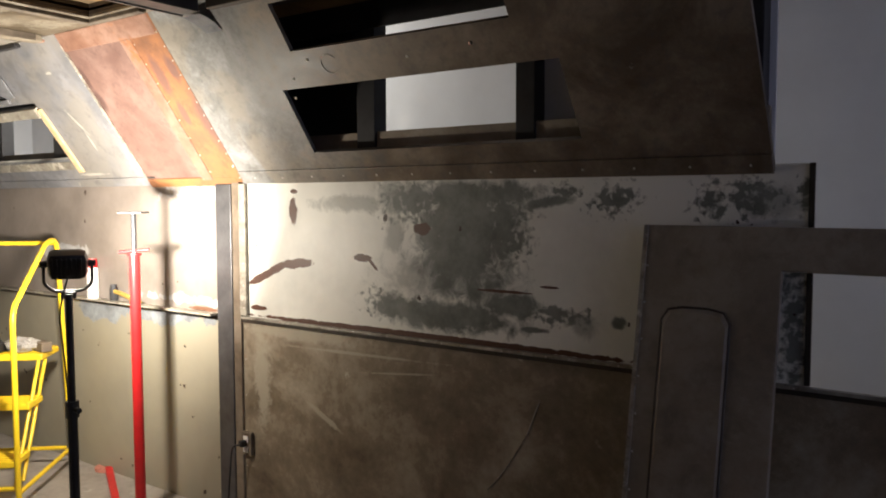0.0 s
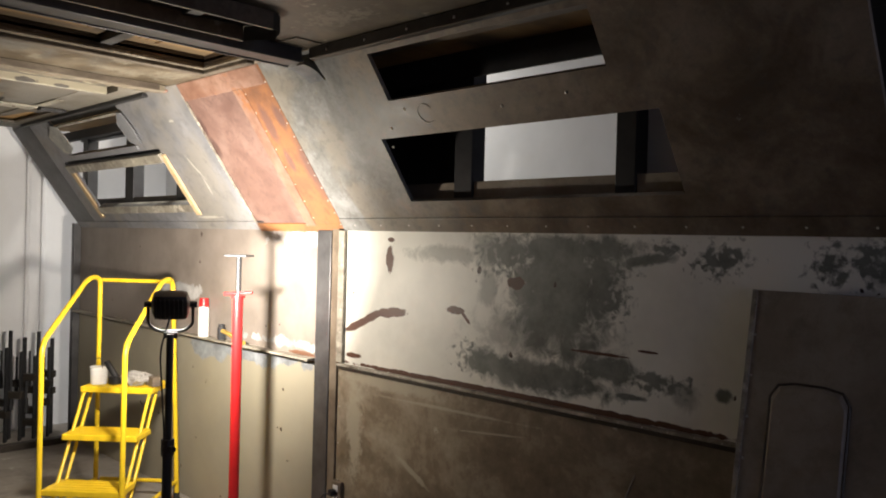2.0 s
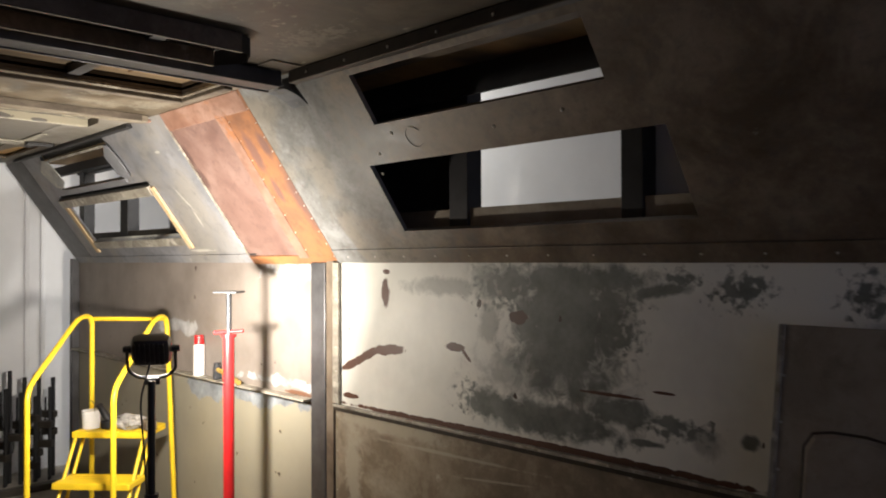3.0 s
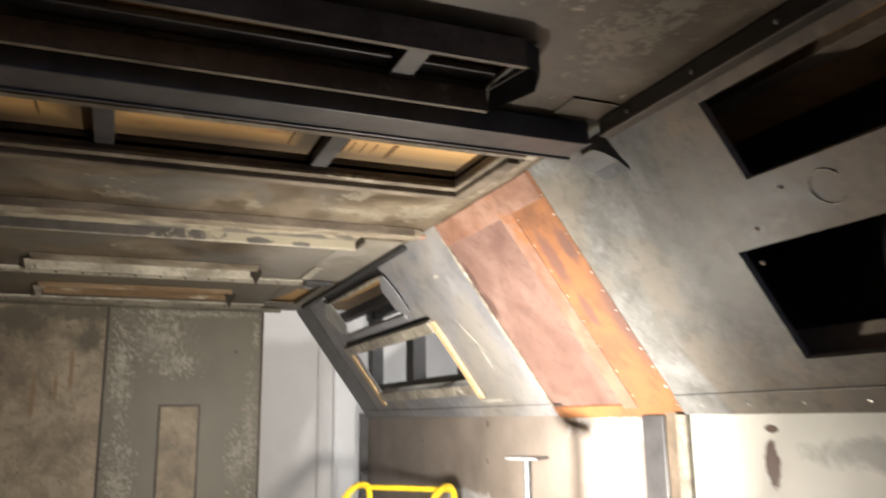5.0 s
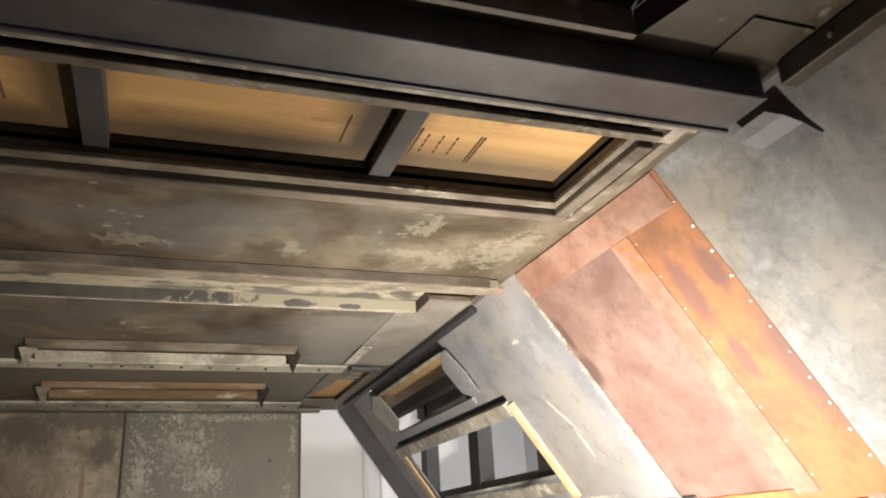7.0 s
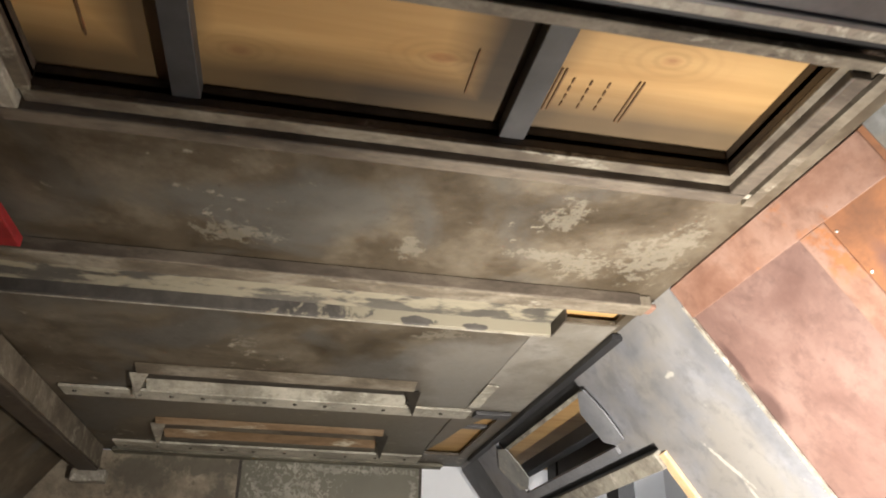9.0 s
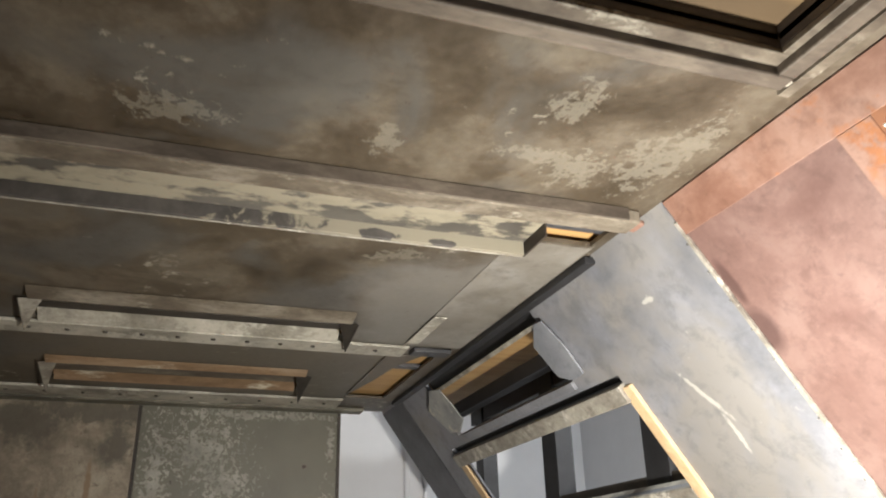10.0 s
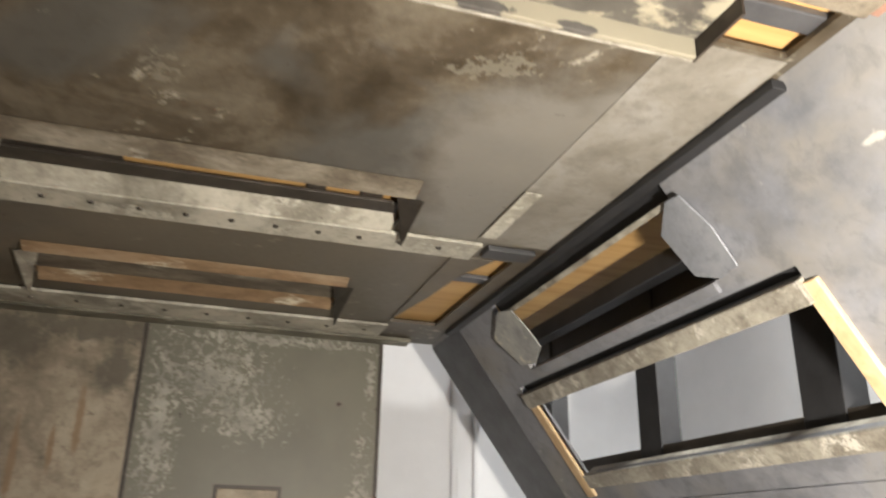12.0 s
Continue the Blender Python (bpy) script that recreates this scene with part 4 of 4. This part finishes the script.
WHITE_TIN = plain("white_tin", (0.75, 0.75, 0.74), 0.35, 0.0, 0.05, 20)
RUBBER = plain("black_rubber", (0.02, 0.02, 0.02), 0.8)
GREY_CLOTH = plain("grey_cloth", (0.3, 0.29, 0.27), 0.7, 0, 0.4, 40)

# rolling step ladder
ladder = thing("step_ladder", (-4.175, 1.81, 0), 42.6, "yellow painted tubular steel step ladder with three treads", "ladder")
HALF, R = 0.225, 0.0145
for sx in (-HALF, HALF):
    bm = bmesh.new()
    sweep(bm, rounded([(sx, 0, 0.03), (sx, 0, 1.05), (sx, 0.50, 1.38), (sx, 0.65, 1.38), (sx * 1.14, 0.71, 0.05)], 0.07), R)
    part("handrail", bm, YELLOW, ladder, smooth=True)
    bm = bmesh.new()
    sweep(bm, [(sx, 0.0, 0.10), (sx * 1.13, 0.705, 0.12)], 0.012)
    part("base_rail", bm, YELLOW, ladder, smooth=True)
    for dy in (0.0, 0.10):
        bm = bmesh.new()
        sweep(bm, [(sx * 0.86, 0.04 + dy, 0.12), (sx * 0.86, 0.42 + dy, 0.73)], 0.010)
        part("stringer", bm, YELLOW, ladder, smooth=True)
    for y, out in ((0.0, 1.0), (0.71, 1.14)):
        bm = bmesh.new()
        cyl(bm, (sx * out, y, 0.0), (sx * out, y, 0.05), 0.02, 0.018, 14)
        part("foot", bm, RUBBER, ladder, "black rubber foot")
for z, y in ((1.36, 0.655), (0.12, 0.705), (0.12, 0.02)):
    bm = bmesh.new()
    sweep(bm, [(-HALF, y, z), (HALF, y, z)], 0.012)
    part("cross_rail", bm, YELLOW, ladder, smooth=True)
for z, y0, y1 in ((0.27, 0.0, 0.20), (0.52, 0.20, 0.40), (0.75, 0.40, 0.67)):
    tread = box_part("tread", (-HALF + 0.012, y0, z - 0.035), (HALF - 0.012, y1, z), YELLOW, ladder, 0.006)
    for k in range(5):
        y = y0 + 0.02 + k * (y1 - y0 - 0.04) / 4
        box_part("rib", (-HALF + 0.03, y - 0.006, z), (HALF - 0.03, y + 0.006, z + 0.003), YELLOW, tread, 0.001)

M = ladder.matrix_basis.copy()


def on_ladder(x, y, z):
    return M @ Vector((x, y, z))


bm = bmesh.new()
cyl(bm, (0, 0, 0), (0, 0, 0.10), 0.048, 0.052, 24)
pot = thing("paint_pot", on_ladder(-0.15, 0.50, 0.753), label="small white paint pot on the ladder's top tread", category="pot")
part("pot_body", bm, WHITE_TIN, pot, smooth=True)
bm = bmesh.new()
sweep(bm, [(-0.05, 0, 0.09), (-0.045, 0, 0.14), (0, 0, 0.155), (0.045, 0, 0.14), (0.05, 0, 0.09)], 0.002, 6)
part("bail", bm, SCREW, pot)
tool = thing("spray_gun", on_ladder(-0.04, 0.49, 0.753), 30, "black hand tool lying on the ladder's top tread", "tool")
bm = bmesh.new()
box(bm, (-0.03, -0.04, 0), (0.03, 0.05, 0.05), 0.012)
part("body", bm, BLACK_PLASTIC, tool, smooth=True)
bm = bmesh.new()
cyl(bm, (0, 0, 0.04), (-0.07, 0.0, 0.13), 0.02, 0.017)
part("grip", bm, BLACK_PLASTIC, tool, smooth=True)
bm = bmesh.new()
cyl(bm, (0.02, 0, 0.045), (0.10, 0.02, 0.06), 0.012)
part("nozzle", bm, BLACK_PLASTIC, tool, smooth=True)
rag = thing("rag", on_ladder(0.07, 0.50, 0.753), 20, "crumpled grey rag on the ladder's top tread", "rag")
bm = bmesh.new()
bmesh.ops.create_icosphere(bm, subdivisions=4, radius=1.0)
for v in bm.verts:
    fold = 1 + 0.28 * noise.noise(v.co * 2.1) + 0.16 * noise.noise(v.co * 5.0)
    v.co = Vector((v.co.x * 0.10 * fold, v.co.y * 0.065 * fold, max(0.0, 0.035 + v.co.z * 0.045 * fold)))
part("cloth", bm, GREY_CLOTH, rag, smooth=True)
bm = bmesh.new()
box(bm, (-0.05, -0.03, 0), (0.05, 0.03, 0.055), 0.004)
tagged(part("metal_box", bm, GALV), "small dull metal box on the ladder's top tread", "box").matrix_basis = Matrix.Translation(on_ladder(0.19, 0.48, 0.753))

# work light on its stand
light = thing("work_light", (LAMP.x, LAMP.y, 0), label="black work light on a telescopic stand, switched on", category="work light")
turn_m = Matrix.Translation((0, 0, LAMP.z)) @ FACE.to_track_quat("Y", "Z").to_matrix().to_4x4()
bm = bmesh.new()
box(bm, (-0.077, -0.045, -0.064), (0.077, 0.035, 0.064), 0.03, turn_m)
head = part("head", bm, BLACK_PLASTIC, light, smooth=True)
for k in range(7):
    bm = bmesh.new()
    box(bm, (-0.062 + 0.018 * k, -0.054, -0.045), (-0.056 + 0.018 * k, -0.042, 0.045), 0.002, turn_m)
    part("cooling_fin", bm, BLACK_PLASTIC, head)
bm = bmesh.new()
box(bm, (-0.05, 0.032, -0.036), (0.05, 0.038, 0.036), 0.002, turn_m)
glass, gnt, gb = start_mat("lit_diffuser", 0.3)
gb.inputs["Base Color"].default_value = (0.9, 0.9, 0.85, 1)
gb.inputs["Emission Color"].default_value = (1, 0.9, 0.75, 1)
gb.inputs["Emission Strength"].default_value = 6
part("diffuser", bm, glass, head, "glowing front panel")
bm = bmesh.new()
sweep(bm, [turn_m @ Vector(p) for p in rounded([(-0.092, -0.02, 0.0), (-0.092, -0.02, -0.085), (-0.055, -0.02, -0.120), (0.055, -0.02, -0.120), (0.092, -0.02, -0.085), (0.092, -0.02, 0.0)], 0.02)], 0.007, 8)
part("bracket", bm, BLACK_PLASTIC, light, smooth=True)
for sx in (-1, 1):
    bm = bmesh.new()
    cyl(bm, turn_m @ Vector((0.078 * sx, 0, 0)), turn_m @ Vector((0.108 * sx, 0, 0)), 0.016, 0.013, 12)
    part("knob", bm, BLACK_PLASTIC, light)
bm = bmesh.new()
box(bm, (-0.03, -0.035, -0.15), (0.03, -0.005, -0.118), 0.004, turn_m)
part("clamp", bm, BLACK_PLASTIC, light)
for z0, z1, r in ((0.06, 0.72, 0.021), (0.70, 1.215, 0.0155)):
    bm = bmesh.new()
    cyl(bm, (0, 0, z0), (0, 0, z1), r)
    part("pole", bm, BLACK_PLASTIC, light, smooth=True)
bm = bmesh.new()
cyl(bm, (0, 0, 0.69), (0, 0, 0.76), 0.028)
cyl(bm, (0.02, 0, 0.725), (0.055, 0, 0.725), 0.012)
part("collar", bm, BLACK_PLASTIC, light, smooth=True)
for k in range(3):
    a = radians(20 + 120 * k)
    bm = bmesh.new()
    cyl(bm, (0.02 * math.cos(a), 0.02 * math.sin(a), 0.27), (0.36 * math.cos(a), 0.36 * math.sin(a), 0.012), 0.011)
    part("leg", bm, BLACK_PLASTIC, light, smooth=True)
    bm = bmesh.new()
    cyl(bm, (0.018 * math.cos(a), 0.018 * math.sin(a), 0.08), (0.18 * math.cos(a), 0.18 * math.sin(a), 0.145), 0.006, seg=8)
    part("stay", bm, BLACK_PLASTIC, light)
bm = bmesh.new()
sweep(bm, rounded([turn_m @ Vector((0.0, -0.05, -0.03)), (0.03, -0.06, 1.15), (0.035, -0.035, 0.8), (0.03, -0.03, 0.3), (0.25, -0.2, 0.01), (0.5, 0.2, 0.008)], 0.05), 0.004, 8)
part("cable", bm, BLACK_PLASTIC, light, smooth=True)


def post_jack(at, top, tube_top, turn, label):
    """A red screw post jack: base plate, tube, turning bar, screw, top plate."""
    jack = thing("post_jack", at, turn, label, "post jack", "post jacks")
    box_part("base_plate", (-0.07, -0.07, 0), (0.07, 0.07, 0.008), RED, jack, 0.002)
    bm = bmesh.new()
    cyl(bm, (0, 0, 0.008), (0, 0, tube_top), 0.026, seg=24)
    part("tube", bm, RED, jack, smooth=True)
    bm = bmesh.new()
    cyl(bm, (0, 0, tube_top), (0, 0, tube_top + 0.012), 0.035, seg=24)
    part("collar", bm, RED, jack, smooth=True)
    bm = bmesh.new()
    cyl(bm, (-0.075, 0, tube_top + 0.018), (0.075, 0, tube_top + 0.03), 0.008)
    part("turning_bar", bm, RED, jack, smooth=True)
    bm = bmesh.new()
    cyl(bm, (0, 0, tube_top), (0, 0, top - 0.008), 0.0125, seg=16)
    n = int((top - tube_top) / 0.011)
    for k in range(n):
        z = tube_top + 0.02 + 0.011 * k
        if z < top - 0.02:
            cyl(bm, (0, 0, z), (0, 0, z + 0.005), 0.0155, 0.0125, 12)
    part("screw", bm, JACK_STEEL, jack)
    box_part("top_plate", (-0.06, -0.05, top - 0.010), (0.06, 0.05, top), JACK_STEEL, jack, 0.002)
    return jack


post_jack((-3.44, 2.29, 0), 1.555, 1.335, 35, "red screw post jack with a bright steel screw")
roof_jack = post_jack((-3.62, 0.30, 0), 2.358, 2.10, 0, "red post jack propping the ceiling")
box_part("head_block", (-0.08, -0.06, 2.358), (0.09, 0.19, 2.384), DARK_RED, roof_jack, 0.004, "red painted head block")

# red brace lying on the floor beside the jack
brace = thing("floor_brace", (-3.58, 2.25, 0), 152, "red steel brace with a plate end lying on the floor", "brace")
bm = bmesh.new()
box(bm, (0.06, -0.02, 0.0), (0.72, 0.02, 0.03), 0.004)
part("bar", bm, RED, brace)
bm = bmesh.new()
cyl(bm, (0.76, 0, 0.0), (0.76, 0, 0.018), 0.075, seg=24)
part("plate", bm, plain("faded_red_plate", (0.5, 0.2, 0.15), 0.6), brace, smooth=True)

# on the ledge
can = thing("spray_can", (-4.275, 2.557, 1.037), label="white spray can with a red cap on the wall ledge", category="spray can")
bm = bmesh.new()
cyl(bm, (0, 0, 0), (0, 0, 0.17), 0.0325, seg=28)
cyl(bm, (0, 0, 0.17), (0, 0, 0.185), 0.0325, 0.026, 28)
part("body", bm, WHITE_TIN, can, smooth=True)
bm = bmesh.new()
cyl(bm, (0, 0, 0.18), (0, 0, 0.232), 0.029, 0.026, 28)
part("cap", bm, RED, can, "red plastic cap", smooth=True)
hammer = thing("hammer", (-4.06, 2.555, 1.037), -4, "claw hammer with a yellow handle on the wall ledge", "hammer")
bm = bmesh.new()
box(bm, (-0.015, -0.02, 0.0), (0.018, 0.02, 0.075), 0.006)
cyl(bm, (0.0, 0, 0.065), (0.0, 0, 0.092), 0.017, seg=14)
part("head", bm, SCREW, hammer, smooth=True)
bm = bmesh.new()
sweep(bm, [(0.012, 0, 0.055), (0.1, 0, 0.045), (0.28, 0, 0.012)], 0.013, 10)
part("handle", bm, plain("yellow_fibre_handle", (0.42, 0.28, 0.07), 0.5), hammer, smooth=True)

# socket with a plug
socket = thing("wall_socket", (-2.955, YW - 0.004, 0.40), label="galvanised socket box with a plugged-in lead", category="socket")
box_part("back_box", (-0.036, -0.022, -0.058), (0.036, 0.0, 0.058), GALV, socket, 0.004)
for z in (-0.028, 0.024):
    box_part("outlet", (-0.018, -0.026, z - 0.016), (0.018, -0.022, z + 0.016), WHITE_TIN, socket, 0.002)
bm = bmesh.new()
box(bm, (-0.016, -0.06, -0.01), (0.012, -0.026, 0.022), 0.006)
plug = part("plug", bm, BLACK_PLASTIC, socket, smooth=True)
bm = bmesh.new()
sweep(bm, rounded([(-0.002, -0.06, 0.004), (-0.03, -0.085, 0.0), (-0.055, -0.08, -0.15), (-0.06, -0.1, -0.39), (-0.3, -0.2, -0.392)], 0.03), 0.004, 8)
part("lead", bm, BLACK_PLASTIC, socket, smooth=True)

# panel with a window hole, leaning on the wall
lean = thing("leaning_panel", (0, 2.215, 0), label="dull grey-brown door panel with an open window, leaning on the wall", category="panel")
lean.matrix_basis = pose(0, 2.215, 0, -10.6, 0, 0)
TOP = 1.554
bm = bmesh.new()
sheet(bm, lambda x, z, d: Vector((x, d, z)), (-0.875, 0.42), (0.0, TOP), [(-0.455, 0.30, 0.35, 1.422)], 0.03)
bmesh.ops.bevel(bm, geom=[e for e in bm.edges if e.is_manifold and e.calc_face_angle() > 1], offset=0.003, segments=2, profile=0.5, affect="EDGES")
part("door_skin", bm, LEAN_SHEET, lean)
bm = bmesh.new()
pts = [(-0.805, 0.12), (-0.592, 0.12), (-0.592, 1.25), (-0.612, 1.283), (-0.66, 1.292), (-0.74, 1.292), (-0.785, 1.283), (-0.805, 1.25)]
inner = [(-0.7 + (x + 0.7) * 0.9, 0.7 + (z - 0.7) * 0.975) for x, z in pts]
r0 = [bm.verts.new((x, -0.001, z)) for x, z in pts]
r1 = [bm.verts.new((x, -0.008, z)) for x, z in inner]
for i in range(8):
    j = (i + 1) % 8
    bm.faces.new((r0[i], r0[j], r1[j], r1[i]))
bm.faces.new(r1)
bmesh.ops.recalc_face_normals(bm, faces=bm.faces)
part("pressed_panel", bm, LEAN_SHEET, lean)
bm = bmesh.new()
sweep(bm, [(x, -0.002, z) for x, z in pts] + [(pts[0][0], -0.002, pts[0][1])], 0.004, 6)
part("groove", bm, DARK_BROWN, lean, "dark brown line round the pressed panel")
box_part("edge_strip", (-0.888, -0.004, 0.0), (-0.872, 0.034, TOP), LIGHT_TRIM, lean, 0.002, "pale riveted edge strip")
rivets("rivets", [Vector((-0.866, -0.001, 0.1 + 0.12 * k)) for k in range(12)], (0, -1, 0), lean, 0.004)

# clamps stacked beyond the end of the car
for k in range(9):
    h = (0.82, 0.74, 0.86, 0.70, 0.80, 0.66, 0.84, 0.72, 0.78)[k]
    c = thing("bar_clamp", (-6.66 + 0.09 * (k % 2), 2.10 + 0.052 * k, 0), 5 * (k % 4) - 62, "dark steel bar clamp standing against the garage wall", "clamp", "bar clamps")
    box_part("bar", (-0.016, -0.007, 0), (0.016, 0.007, h), BLACK_STEEL, c, 0.001)
    for z in ((0.10 + 0.075 * (k % 5), 0.34 + 0.06 * (k % 3)) if k > 3 else (0.12 + 0.07 * k,)):
        box_part("jaw", (-0.026, -0.11, z), (0.026, 0.024, z + 0.055), DARK_TRIM, c, 0.006)
    bm = bmesh.new()
    cyl(bm, (0, -0.075, h - 0.34), (0, -0.075, h - 0.16), 0.008, seg=10)
    part("screw", bm, SCREW, c)
    bm = bmesh.new()
    cyl(bm, (0, -0.075, h - 0.46), (0, -0.075, h - 0.34), 0.017, 0.013, 12)
    part("grip", bm, BLACK_PLASTIC, c, smooth=True)
tagged(box_part("threshold", (-6.34, 1.84, 0), (-6.27, 2.60, 0.05), DARK_TRIM, None, 0.006), "dark steel sill on the floor at the car's end", "sill")
for y in (2.38, 2.50):
    tagged(box_part("conduit", (GX0, y, 0), (GX0 + 0.03, y + 0.035, GZ), WHITE_WALL, None, 0.01), "white painted conduit up the garage wall", "conduit", "conduits")

# unseen tube light, inferred over the aisle beside the car
tube = thing("tube_light", (-4.2, 3.05, GZ), label="unseen white fluorescent batten, inferred on the garage ceiling", category="ceiling light")
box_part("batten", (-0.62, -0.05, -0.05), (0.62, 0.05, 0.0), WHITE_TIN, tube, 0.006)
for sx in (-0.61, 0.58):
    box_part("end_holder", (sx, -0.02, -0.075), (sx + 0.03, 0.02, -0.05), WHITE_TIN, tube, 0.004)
